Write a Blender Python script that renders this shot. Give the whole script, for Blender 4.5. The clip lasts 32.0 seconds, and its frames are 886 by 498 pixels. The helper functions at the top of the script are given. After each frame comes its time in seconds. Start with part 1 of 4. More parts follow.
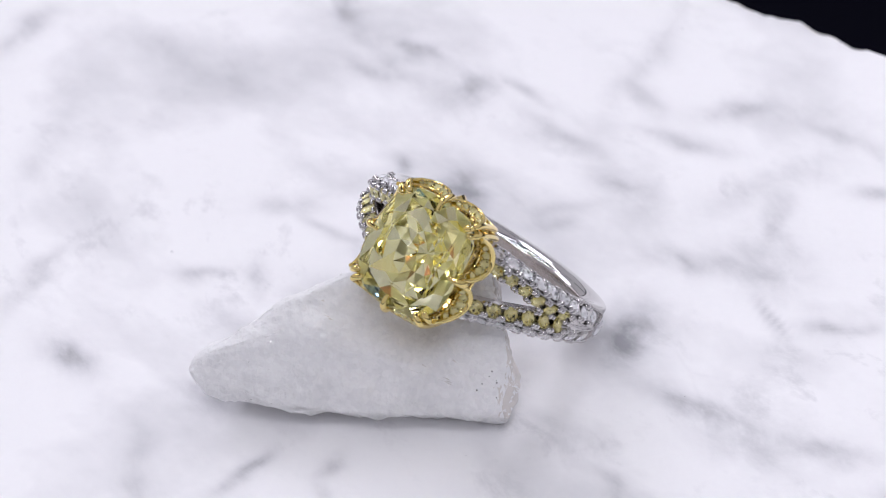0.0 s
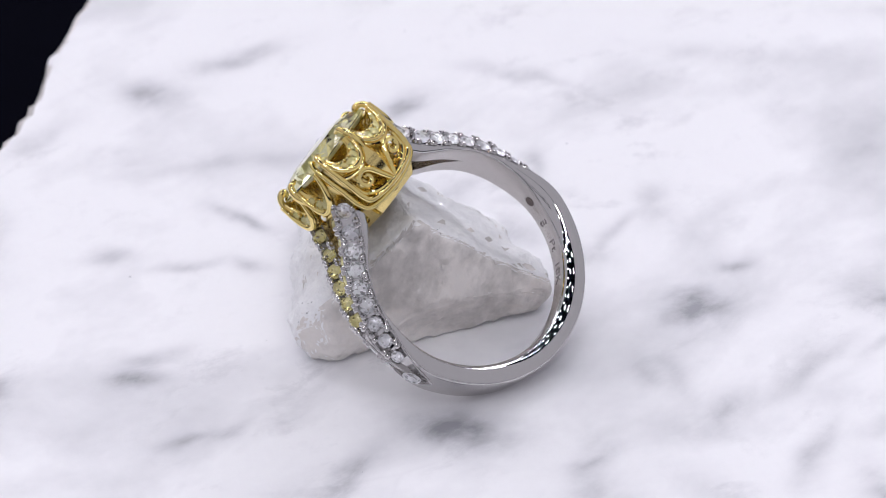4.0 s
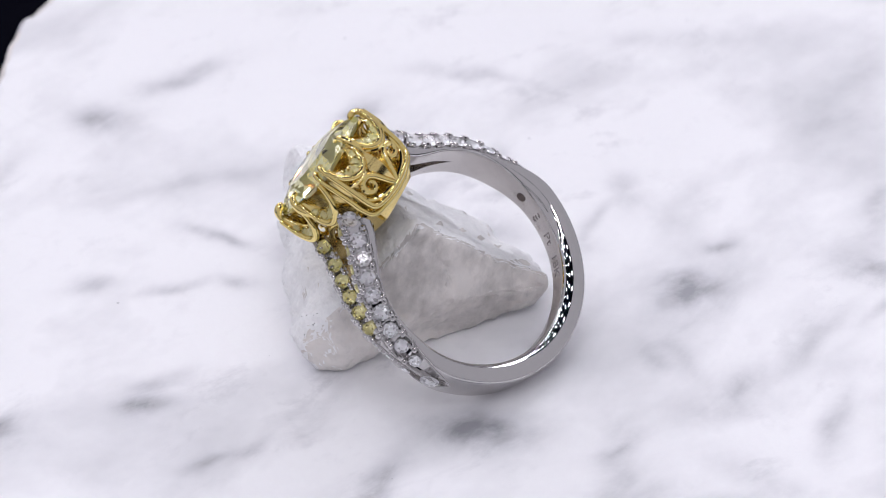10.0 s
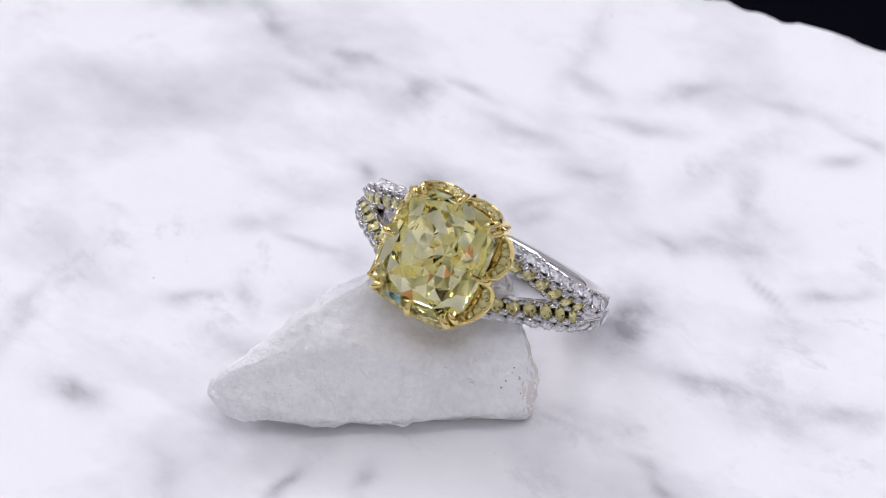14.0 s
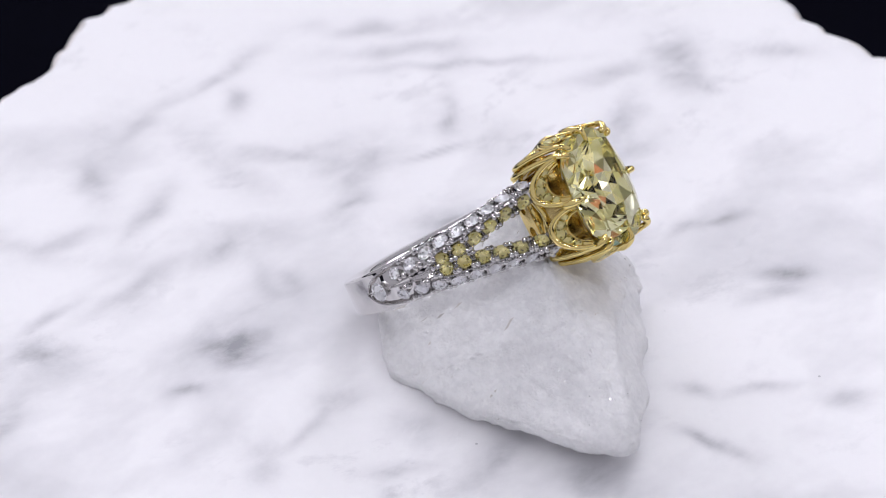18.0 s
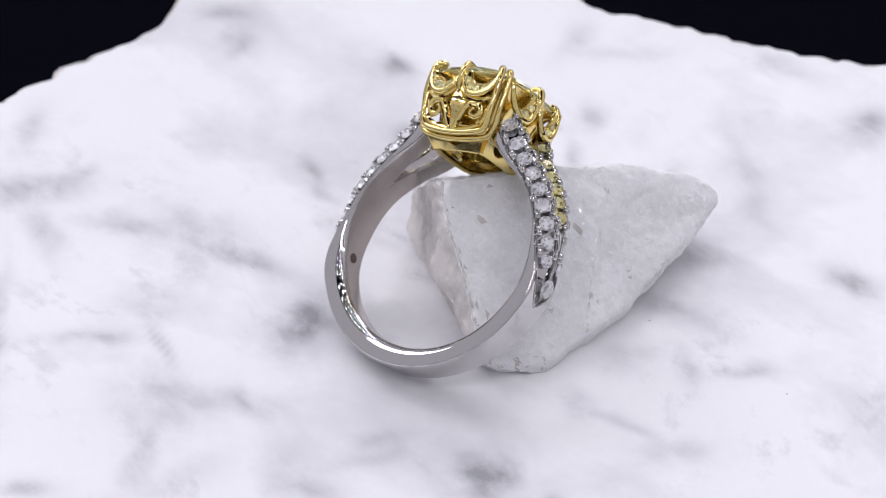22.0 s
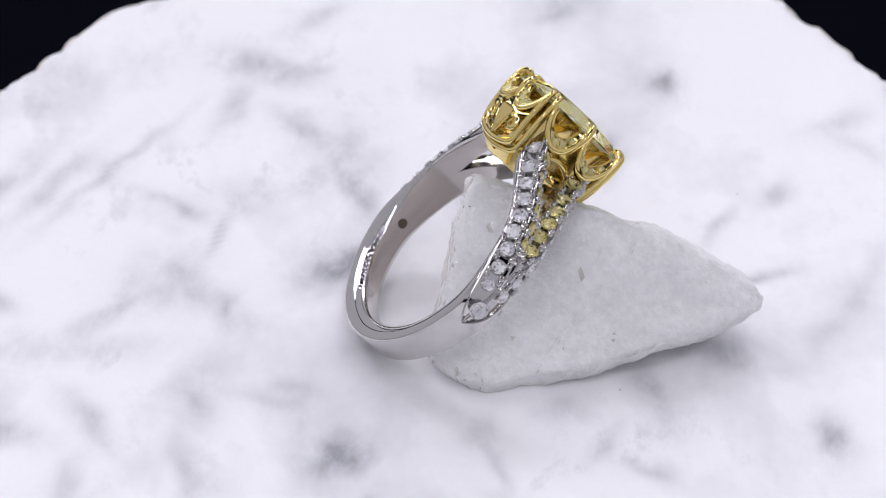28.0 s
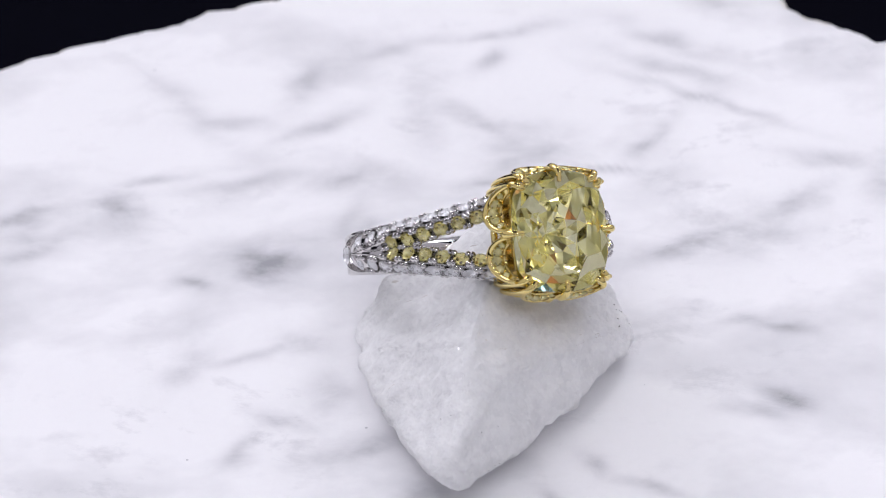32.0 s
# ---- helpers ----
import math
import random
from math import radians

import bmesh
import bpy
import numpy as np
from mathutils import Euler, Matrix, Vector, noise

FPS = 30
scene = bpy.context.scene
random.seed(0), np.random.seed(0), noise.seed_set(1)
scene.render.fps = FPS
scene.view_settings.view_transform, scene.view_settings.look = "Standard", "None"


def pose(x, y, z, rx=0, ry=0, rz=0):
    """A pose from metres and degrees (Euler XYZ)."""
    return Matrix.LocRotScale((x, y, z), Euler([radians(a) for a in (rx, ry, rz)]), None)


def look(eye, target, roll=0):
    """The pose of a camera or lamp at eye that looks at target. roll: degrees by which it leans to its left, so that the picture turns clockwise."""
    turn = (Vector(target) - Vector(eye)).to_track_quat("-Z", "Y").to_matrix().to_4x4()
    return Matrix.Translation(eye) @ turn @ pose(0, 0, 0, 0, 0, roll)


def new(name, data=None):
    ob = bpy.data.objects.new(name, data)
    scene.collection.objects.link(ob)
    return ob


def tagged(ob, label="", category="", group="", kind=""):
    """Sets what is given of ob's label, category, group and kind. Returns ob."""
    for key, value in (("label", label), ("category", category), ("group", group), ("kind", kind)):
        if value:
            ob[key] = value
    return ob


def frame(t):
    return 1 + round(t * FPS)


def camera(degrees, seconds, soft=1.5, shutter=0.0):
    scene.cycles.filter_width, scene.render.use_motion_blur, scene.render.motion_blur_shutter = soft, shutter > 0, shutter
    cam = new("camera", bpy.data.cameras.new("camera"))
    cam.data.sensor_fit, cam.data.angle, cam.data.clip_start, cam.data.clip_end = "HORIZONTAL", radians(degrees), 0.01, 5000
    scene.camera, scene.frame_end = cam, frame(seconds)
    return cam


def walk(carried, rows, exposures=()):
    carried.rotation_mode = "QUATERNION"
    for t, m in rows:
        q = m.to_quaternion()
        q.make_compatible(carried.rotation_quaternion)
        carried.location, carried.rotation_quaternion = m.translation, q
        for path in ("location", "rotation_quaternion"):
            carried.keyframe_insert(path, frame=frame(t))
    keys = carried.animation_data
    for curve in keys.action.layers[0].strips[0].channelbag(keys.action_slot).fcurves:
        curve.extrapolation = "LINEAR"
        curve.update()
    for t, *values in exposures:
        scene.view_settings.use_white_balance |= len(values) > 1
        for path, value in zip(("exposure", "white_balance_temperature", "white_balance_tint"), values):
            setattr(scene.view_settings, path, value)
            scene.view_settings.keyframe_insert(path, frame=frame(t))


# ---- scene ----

# ---- camera: it stands still over the turning slab ----
cam = camera(14.7, 32.0, 0.9)
EYE = pose(0.0, -0.2123, 0.1660, 53.259, 1.651, -0.799)
walk(cam, [(0.0, EYE), (32.0, EYE)])
cam.data.dof.use_dof = True
cam.data.dof.focus_distance = 0.262
cam.data.dof.aperture_fstop = 55.0

# turn of the slab and of all that stands on it: seconds, degrees
TURN = [(0, -1.11), (1, -22.48), (2, -43.47), (3, -64.65), (3.5, -75.28), (4.5, -97.36), (5.5, -119.40),
        (6, -130.02), (6.5, -140.72), (6.7, -144.36), (6.82, -145.42), (6.94, -144.32), (7.2, -139.15),
        (7.5, -132.54), (8, -121.44), (9, -100.25), (10, -79.05), (11, -58.36), (12, -36.78), (13, -15.15),
        (14, 6.95), (14.5, 18.19), (15.5, 39.89), (16.5, 61.60), (17, 72.27), (18, 94.22), (19, 116.39),
        (20, 138.38), (21, 160.31), (22, 182.25), (23, 204.10), (23.5, 214.80), (24, 225.80), (24.12, 227.31),
        (24.24, 227.07), (24.5, 221.93), (25, 211.12), (25.5, 200.60), (26.5, 178.92), (27.5, 157.20),
        (28, 146.11), (29, 124.29), (30, 102.35), (31, 81.36), (32, 59.45)]

# ---- light: a white light tent, two softboxes added at the back and rows of small bulbs ----
world = bpy.data.worlds.new("light_tent")
scene.world = world
world.use_nodes = True
world.node_tree.nodes["Background"].inputs[0].default_value = (0.965, 0.945, 1.06, 1)
world.node_tree.nodes["Background"].inputs[1].default_value = 0.50
scene.view_settings.exposure = 0.0


def area(name, eye, target, sx, sy, watts, colour=(1, 1, 1)):
    lamp = bpy.data.lights.new(name, "AREA")
    lamp.shape, lamp.size, lamp.size_y, lamp.energy, lamp.color = "RECTANGLE", sx, sy, watts, colour
    ob = new(name, lamp)
    ob.matrix_world = look(eye, target)
    return ob


# soft lamps added out of view, behind the slab on the left and right
area("added_softbox", (-0.32, 0.42, 0.42), (0, 0, 0), 0.20, 0.30, 1.1, (0.99, 0.98, 1.10))
area("added_softbox", (0.20, 0.49, 0.42), (0, 0, 0), 0.16, 0.26, 0.9, (0.99, 0.98, 1.10))


# ---- node helpers ----
def material(name):
    m = bpy.data.materials.new(name)
    m.use_nodes = True
    nt = m.node_tree
    return m, nt, nt.nodes["Principled BSDF"]


def node(nt, kind, **values):
    n = nt.nodes.new(kind)
    for k, v in values.items():
        n.inputs[k.replace("_", " ")].default_value = v
    return n


def math_node(nt, op, a, b=None, clamp=False):
    n = nt.nodes.new("ShaderNodeMath")
    n.operation, n.use_clamp = op, clamp
    for i, v in enumerate((a, b)):
        if v is None:
            continue
        if isinstance(v, (int, float)):
            n.inputs[i].default_value = v
        else:
            nt.links.new(v, n.inputs[i])
    return n.outputs[0]


def ramp(nt, value, stops):
    n = nt.nodes.new("ShaderNodeValToRGB")
    e = n.color_ramp.elements
    while len(e) < len(stops):
        e.new(0.5)
    for i, (p, c) in enumerate(stops):
        e[i].position, e[i].color = p, (*c, 1)
    nt.links.new(value, n.inputs[0])
    return n.outputs[0]


def coords(nt, scale=(1, 1, 1), turn=0.0):
    c = nt.nodes.new("ShaderNodeTexCoord")
    m = nt.nodes.new("ShaderNodeMapping")
    m.inputs["Scale"].default_value = scale
    m.inputs["Rotation"].default_value = (0, 0, radians(turn))
    nt.links.new(c.outputs["Object"], m.inputs[0])
    return m.outputs[0]


def noise_tex(nt, vec, scale, detail=6.0, rough=0.55, distort=0.0):
    n = node(nt, "ShaderNodeTexNoise", Scale=scale, Detail=detail, Roughness=rough, Distortion=distort)
    nt.links.new(vec, n.inputs["Vector"])
    return n.outputs[0]


def mix_colour(nt, fac, a, b, mode="MIX"):
    n = nt.nodes.new("ShaderNodeMix")
    n.data_type, n.blend_type = "RGBA", mode
    for sock, v in ((n.inputs[0], fac), (n.inputs[6], a), (n.inputs[7], b)):
        if isinstance(v, (int, float)):
            sock.default_value = v
        elif isinstance(v, tuple):
            sock.default_value = (*v, 1)
        else:
            nt.links.new(v, sock)
    return n.outputs[2]


def bump(nt, height, strength, distance, bsdf):
    b = node(nt, "ShaderNodeBump", Strength=strength, Distance=distance)
    nt.links.new(height, b.inputs["Height"])
    nt.links.new(b.outputs[0], bsdf.inputs["Normal"])
    return b


# grey clouds and strokes in the marble: x, y, half length, half width (mm), turn of the long axis, strength
CLOUDS_EAST = [(40.5, 2.7, 4.1, 0.58, 93, 0.45), (44.2, 4, 4.1, 0.85, 95, 0.4), (52.3, 5.3, 4.2, 0.87, 85, 0.35), (24.3, 7.6, 3.1, 2.1, 120, 0.4),
        (20.5, 7.5, 4.3, 1.1, 174, 0.35), (16.6, 8, 1.7, 0.32, 108, 0.4), (37.6, 18.7, 4.4, 0.4, 132, 0.5), (33.6, 16.7, 1.2, 0.39, 179, 0.5),
        (25.2, 13.6, 3.6, 0.69, 79, 0.35), (24.5, 17.6, 6, 1.2, 34, 0.25), (31, 24.8, 1.7, 0.59, 140, 0.3)]
CLOUDS_SOUTHEAST = [(34.8, -30.4, 2.1, 0.52, 79, 0.4), (29.9, -23.9, 1.3, 0.42, 80, 0.4), (20.6, -14.3, 3.9, 1.4, 128, 0.35), (34, -21.9, 3, 1.4, 12, 0.6),
        (25.1, -15.7, 3.3, 0.95, 166, 0.5), (16.6, -10, 2.3, 0.5, 138, 0.6), (18.2, -10.7, 4.3, 0.35, 141, 0.45), (33.9, -15.6, 2.3, 0.61, 105, 0.4),
        (12.8, -1.8, 2.5, 0.83, 79, 0.9), (37.4, -2.5, 6.8, 0.28, 88, 0.4), (24.2, -0.6, 3.3, 0.28, 114, 0.4), (30, -0.7, 2.2, 0.38, 178, 0.4)]
CLOUDS_NORTHEAST = [(23.5, 28.7, 2.5, 0.79, 5, 0.4), (18, 25.2, 3, 0.52, 158, 0.4), (12.2, 18.1, 2.4, 1, 134, 0.45), (6.5, 12.9, 1.4, 0.47, 16, 0.3),
        (7.6, 15.4, 2.1, 0.57, 12, 0.3), (15, 31.4, 2.6, 0.49, 115, 0.3), (15.5, 37.2, 4.4, 0.55, 66, 0.3), (7.8, 25.7, 3.3, 0.56, 131, 0.35),
        (4.9, 32.6, 1.8, 0.28, 129, 0.45), (-0.4, 32.4, 2.8, 1.4, 70, 0.4)]
CLOUDS_NORTH = [(-0.9, 18.5, 2.1, 1.2, 106, 0.9), (-3.7, 39.4, 2.9, 1.1, 138, 0.65), (-6.9, 38.1, 8.1, 0.72, 120, 0.25), (-8.1, 36, 2.6, 0.73, 143, 0.45),
        (-11.8, 48.2, 2.8, 0.46, 104, 0.5), (-5.8, 22.5, 0.7, 0.28, 80, 0.5), (-17.9, 51.5, 2.1, 0.73, 170, 0.45), (-7.4, 10.1, 1.4, 0.64, 96, 0.4),
        (-10.3, 13.2, 3.3, 0.28, 143, 0.3), (-14.4, 16.9, 2.1, 0.64, 3, 0.35), (-38.7, 43.8, 3.5, 0.59, 65, 0.55)]
CLOUDS_WEST = [(-35.5, 26.1, 5.5, 0.96, 80, 0.25), (-11.7, 5.2, 1.1, 1, 126, 0.4), (-15.8, 7, 1.4, 0.28, 88, 0.5), (-20.5, 7.8, 1.6, 0.42, 7, 0.4),
        (-34.6, 8.2, 3.4, 0.44, 68, 0.35), (-17, -0.1, 2.5, 0.79, 129, 0.5), (-31, -2.2, 1.9, 0.71, 124, 0.8), (-54.6, -11.8, 1.3, 0.36, 107, 0.6),
        (-20.2, -7.4, 1.3, 1.2, 97, 0.55), (-40.8, -16.4, 2.5, 0.62, 109, 0.7), (-35.3, -23.8, 1.7, 1.1, 93, 0.7), (-23.7, -17.4, 4.7, 0.45, 98, 0.25),
        (-16.6, -16.3, 1.7, 0.28, 51, 0.6)]
CLOUDS_SOUTH = [(-30.3, -34, 2.2, 0.39, 132, 0.4), (-10, -16.5, 1, 0.39, 72, 0.45), (-10.4, -21.2, 1.9, 0.28, 96, 0.4), (-11.7, -27, 1.5, 0.31, 97, 0.4),
        (-15.3, -37.4, 3.5, 0.66, 1, 0.3), (-11.6, -39.8, 2.3, 0.68, 63, 0.3), (0.6, -24.3, 1.9, 0.42, 106, 0.35), (3.7, -37.8, 1, 0.38, 96, 0.55),
        (3.4, -25.9, 1.4, 0.72, 96, 0.7), (18.5, -46.4, 2.3, 1.1, 11, 0.45), (18.2, -41.8, 1.8, 0.67, 80, 0.5), (11.8, -21.7, 1.4, 0.3, 107, 0.5),
        (11.1, -18.4, 1, 0.28, 133, 0.5)]
CLOUDS = CLOUDS_EAST + CLOUDS_SOUTHEAST + CLOUDS_NORTHEAST + CLOUDS_NORTH + CLOUDS_WEST + CLOUDS_SOUTH
BEDDING = 127.0


def marble_material():
    m, nt, b = material("white_marble")
    vec = coords(nt)
    # warp
    warp = node(nt, "ShaderNodeTexNoise", Scale=60.0, Detail=4.0)
    nt.links.new(vec, warp.inputs["Vector"])
    sub = nt.nodes.new("ShaderNodeVectorMath"); sub.operation = "SUBTRACT"
    nt.links.new(warp.outputs["Color"], sub.inputs[0]); sub.inputs[1].default_value = (.5, .5, .5)
    sca = nt.nodes.new("ShaderNodeVectorMath"); sca.operation = "SCALE"
    nt.links.new(sub.outputs[0], sca.inputs[0]); sca.inputs["Scale"].default_value = 0.0045
    add = nt.nodes.new("ShaderNodeVectorMath"); add.operation = "ADD"
    nt.links.new(vec, add.inputs[0]); nt.links.new(sca.outputs[0], add.inputs[1])
    warped = add.outputs[0]
    # bedded soft clouds
    rot = nt.nodes.new("ShaderNodeMapping")
    rot.vector_type = "TEXTURE"
    rot.inputs["Rotation"].default_value = (0, 0, radians(BEDDING))
    rot.inputs["Scale"].default_value = (1.45, 1.0, 1.0)
    nt.links.new(warped, rot.inputs[0])
    bed = rot.outputs[0]
    broad = noise_tex(nt, bed, 50.0, 5.0, 0.54, 0.1)
    soft = math_node(nt, "MULTIPLY", math_node(nt, "SUBTRACT", broad, 0.49), 4.0, True)
    fine = noise_tex(nt, bed, 190.0, 9.0, 0.66, 0.1)
    streak = math_node(nt, "MULTIPLY", math_node(nt, "SUBTRACT", fine, 0.56), 4.0, True)
    mask = noise_tex(nt, vec, 30.0, 3.0)
    streak = math_node(nt, "MULTIPLY", streak, math_node(nt, "MULTIPLY", math_node(nt, "SUBTRACT", mask, 0.42), 4.0, True))
    # wisps: short dark strokes along the bedding
    rot2 = nt.nodes.new("ShaderNodeMapping")
    rot2.vector_type = "TEXTURE"
    rot2.inputs["Rotation"].default_value = (0, 0, radians(BEDDING - 8))
    rot2.inputs["Scale"].default_value = (1.6, 1.0, 1.0)
    nt.links.new(warped, rot2.inputs[0])
    wisp = noise_tex(nt, rot2.outputs[0], 215.0, 9.0, 0.67, 0.2)
    patch = noise_tex(nt, vec, 48.0, 3.0, 0.5)
    thin = math_node(nt, "MULTIPLY", math_node(nt, "MULTIPLY", math_node(nt, "SUBTRACT", wisp, 0.55), 5.0, True),
                     math_node(nt, "MULTIPLY", math_node(nt, "SUBTRACT", patch, 0.47), 6.0, True))
    # the clouds and strokes that the slab carries as its vein value, frayed by the grain
    vein = nt.nodes.new("ShaderNodeAttribute")
    vein.attribute_name = "vein"
    fray = noise_tex(nt, rot2.outputs[0], 300.0, 6.0, 0.62, 0.2)
    core = math_node(nt, "ADD", math_node(nt, "MULTIPLY", math_node(nt, "SUBTRACT", fray, 0.5), 2.6), 0.92)
    total = math_node(nt, "MULTIPLY", vein.outputs["Fac"], core, True)
    grey = math_node(nt, "ADD", math_node(nt, "MULTIPLY", soft, 0.36), math_node(nt, "MULTIPLY", streak, 0.26))
    grey = math_node(nt, "ADD", grey, math_node(nt, "MULTIPLY", thin, 0.34))
    grey = math_node(nt, "ADD", grey, math_node(nt, "MULTIPLY", total, 0.62), True)
    # hairline cracks, broken off where the marble is sound
    crack = node(nt, "ShaderNodeTexVoronoi", Scale=46.0)
    crack.feature = "DISTANCE_TO_EDGE"
    nt.links.new(bed, crack.inputs["Vector"])
    line = math_node(nt, "MULTIPLY", math_node(nt, "SUBTRACT", 0.011, crack.outputs["Distance"]), 90.0, True)
    sound = math_node(nt, "MULTIPLY", math_node(nt, "SUBTRACT", noise_tex(nt, vec, 75.0, 2.0), 0.55), 9.0, True)
    grey = math_node(nt, "ADD", grey, math_node(nt, "MULTIPLY", math_node(nt, "MULTIPLY", line, sound), 0.03), True)
    # mineral specks
    speck = node(nt, "ShaderNodeTexVoronoi", Scale=420.0)
    nt.links.new(vec, speck.inputs["Vector"])
    sep = nt.nodes.new("ShaderNodeSeparateColor")
    nt.links.new(speck.outputs["Color"], sep.inputs[0])
    dot = math_node(nt, "MULTIPLY", math_node(nt, "LESS_THAN", speck.outputs["Distance"], 0.045), math_node(nt, "GREATER_THAN", sep.outputs[0], 0.955))
    grey = math_node(nt, "ADD", grey, math_node(nt, "MULTIPLY", dot, 0.35), True)
    grey = math_node(nt, "ADD", grey, math_node(nt, "MULTIPLY", math_node(nt, "SUBTRACT", noise_tex(nt, vec, 1100.0, 4.0, 0.7), 0.5), 0.05), True)
    col = ramp(nt, grey, [(0.0, (0.885, 0.88, 0.89)), (0.10, (0.80, 0.795, 0.81)), (0.38, (0.57, 0.57, 0.59)), (0.7, (0.33, 0.33, 0.35)), (1.0, (0.22, 0.22, 0.235))])
    nt.links.new(col, b.inputs["Base Color"])
    rough = noise_tex(nt, vec, 900.0, 3.0)
    nt.links.new(math_node(nt, "ADD", math_node(nt, "MULTIPLY", rough, 0.2), 0.30), b.inputs["Roughness"])
    b.inputs["Specular IOR Level"].default_value = 0.35
    bump(nt, noise_tex(nt, vec, 1500.0, 3.0), 0.06, 0.0002, b)
    return m


def rock_material(name, tint, dirt, cloud, sparkle, relief):
    m, nt, b = material(name)
    vec = coords(nt)
    n1 = noise_tex(nt, vec, 105.0, 8.0, 0.62, 0.3)
    n2 = noise_tex(nt, vec, 800.0, 6.0, 0.65)
    v = math_node(nt, "ADD", math_node(nt, "MULTIPLY", n1, 0.8), math_node(nt, "MULTIPLY", n2, 0.2))
    col = ramp(nt, v, [(0.41, tuple(c * cloud for c in tint)), (0.47, tuple(c * (0.6 * cloud + 0.4) for c in tint)), (0.55, tint)])
    rust = noise_tex(nt, vec, 200.0, 7.0, 0.7)
    col = mix_colour(nt, math_node(nt, "MULTIPLY", math_node(nt, "SUBTRACT", rust, 0.58), dirt, True), col, (0.46, 0.38, 0.30))
    speck = node(nt, "ShaderNodeTexVoronoi", Scale=520.0)
    nt.links.new(vec, speck.inputs["Vector"])
    pick = nt.nodes.new("ShaderNodeSeparateColor")
    nt.links.new(speck.outputs["Color"], pick.inputs[0])
    ragged = math_node(nt, "ADD", speck.outputs["Distance"], math_node(nt, "MULTIPLY", n2, 0.35))
    dots = math_node(nt, "MULTIPLY", math_node(nt, "LESS_THAN", ragged, 0.25), math_node(nt, "GREATER_THAN", pick.outputs[0], 0.988))
    col = mix_colour(nt, math_node(nt, "MULTIPLY", dots, 0.85), col, (0.06, 0.05, 0.05))
    nt.links.new(col, b.inputs["Base Color"])
    b.inputs["Roughness"].default_value = 0.7
    b.inputs["Specular IOR Level"].default_value = 0.25
    # crystal grains: some are small mirrors, each with its own slope
    grain = node(nt, "ShaderNodeTexVoronoi", Scale=9500.0)
    nt.links.new(vec, grain.inputs["Vector"])
    sep = nt.nodes.new("ShaderNodeSeparateColor")
    nt.links.new(grain.outputs["Color"], sep.inputs[0])
    geo = nt.nodes.new("ShaderNodeNewGeometry")
    tilt = nt.nodes.new("ShaderNodeVectorMath"); tilt.operation = "MULTIPLY_ADD"
    nt.links.new(grain.outputs["Color"], tilt.inputs[0])
    tilt.inputs[1].default_value = (1.3, 1.3, 1.3)
    nt.links.new(geo.outputs["Normal"], tilt.inputs[2])
    off = nt.nodes.new("ShaderNodeVectorMath"); off.operation = "SUBTRACT"
    nt.links.new(tilt.outputs[0], off.inputs[0]); off.inputs[1].default_value = (0.65, 0.65, 0.65)
    nrm = nt.nodes.new("ShaderNodeVectorMath"); nrm.operation = "NORMALIZE"
    nt.links.new(off.outputs[0], nrm.inputs[0])
    glint = nt.nodes.new("ShaderNodeBsdfGlossy")
    glint.inputs["Roughness"].default_value = 0.11
    nt.links.new(nrm.outputs[0], glint.inputs["Normal"])
    lit = math_node(nt, "MULTIPLY", math_node(nt, "GREATER_THAN", sep.outputs[2], 1 - 0.18 * sparkle), 0.6)
    nt.links.new(lit, glint.inputs["Color"])
    both = nt.nodes.new("ShaderNodeAddShader")
    nt.links.new(b.outputs[0], both.inputs[0])
    nt.links.new(glint.outputs[0], both.inputs[1])
    nt.links.new(both.outputs[0], nt.nodes["Material Output"].inputs["Surface"])
    lump = noise_tex(nt, vec, 420.0, 5.0, 0.6)
    sugar = node(nt, "ShaderNodeTexVoronoi", Scale=2600.0)
    nt.links.new(vec, sugar.inputs["Vector"])
    sep2 = nt.nodes.new("ShaderNodeSeparateColor")
    nt.links.new(sugar.outputs["Color"], sep2.inputs[0])
    nt.links.new(mix_colour(nt, math_node(nt, "MULTIPLY", sep2.outputs[1], 1.4 * sparkle), col, (0.55, 0.55, 0.58)), b.inputs["Base Color"])
    h = math_node(nt, "ADD", math_node(nt, "ADD", math_node(nt, "MULTIPLY", sep.outputs[1], 0.12), math_node(nt, "MULTIPLY", sep2.outputs[0], 4.0 * sparkle)), math_node(nt, "ADD", math_node(nt, "MULTIPLY", n2, 0.45), lump))
    bump(nt, h, relief, 0.0007, b)
    b.inputs["Subsurface Weight"].default_value = 0.45
    b.inputs["Subsurface Radius"].default_value = (0.002, 0.002, 0.002)
    b.inputs["Subsurface Scale"].default_value = 1.0
    return m


def metal_material(name, colour, rough):
    m, nt, b = material(name)
    vec = coords(nt)
    b.inputs["Metallic"].default_value = 1.0
    n = noise_tex(nt, vec, 1400.0, 4.0)
    col = mix_colour(nt, math_node(nt, "MULTIPLY", n, 0.25), colour, tuple(c * 0.8 for c in colour))
    nt.links.new(col, b.inputs["Base Color"])
    nt.links.new(math_node(nt, "ADD", math_node(nt, "MULTIPLY", n, rough), rough * 0.5), b.inputs["Roughness"])
    bump(nt, noise_tex(nt, vec, 1800.0, 3.0), 0.012, 0.00005, b)
    return m


def gem_material(name, colour, ior=1.55):
    """The clear crown of a stone."""
    m, nt, b = material(name)
    b.inputs["Base Color"].default_value = (*colour, 1)
    b.inputs["Roughness"].default_value = 0.0
    b.inputs["IOR"].default_value = ior
    b.inputs["Transmission Weight"].default_value = 1.0
    return m


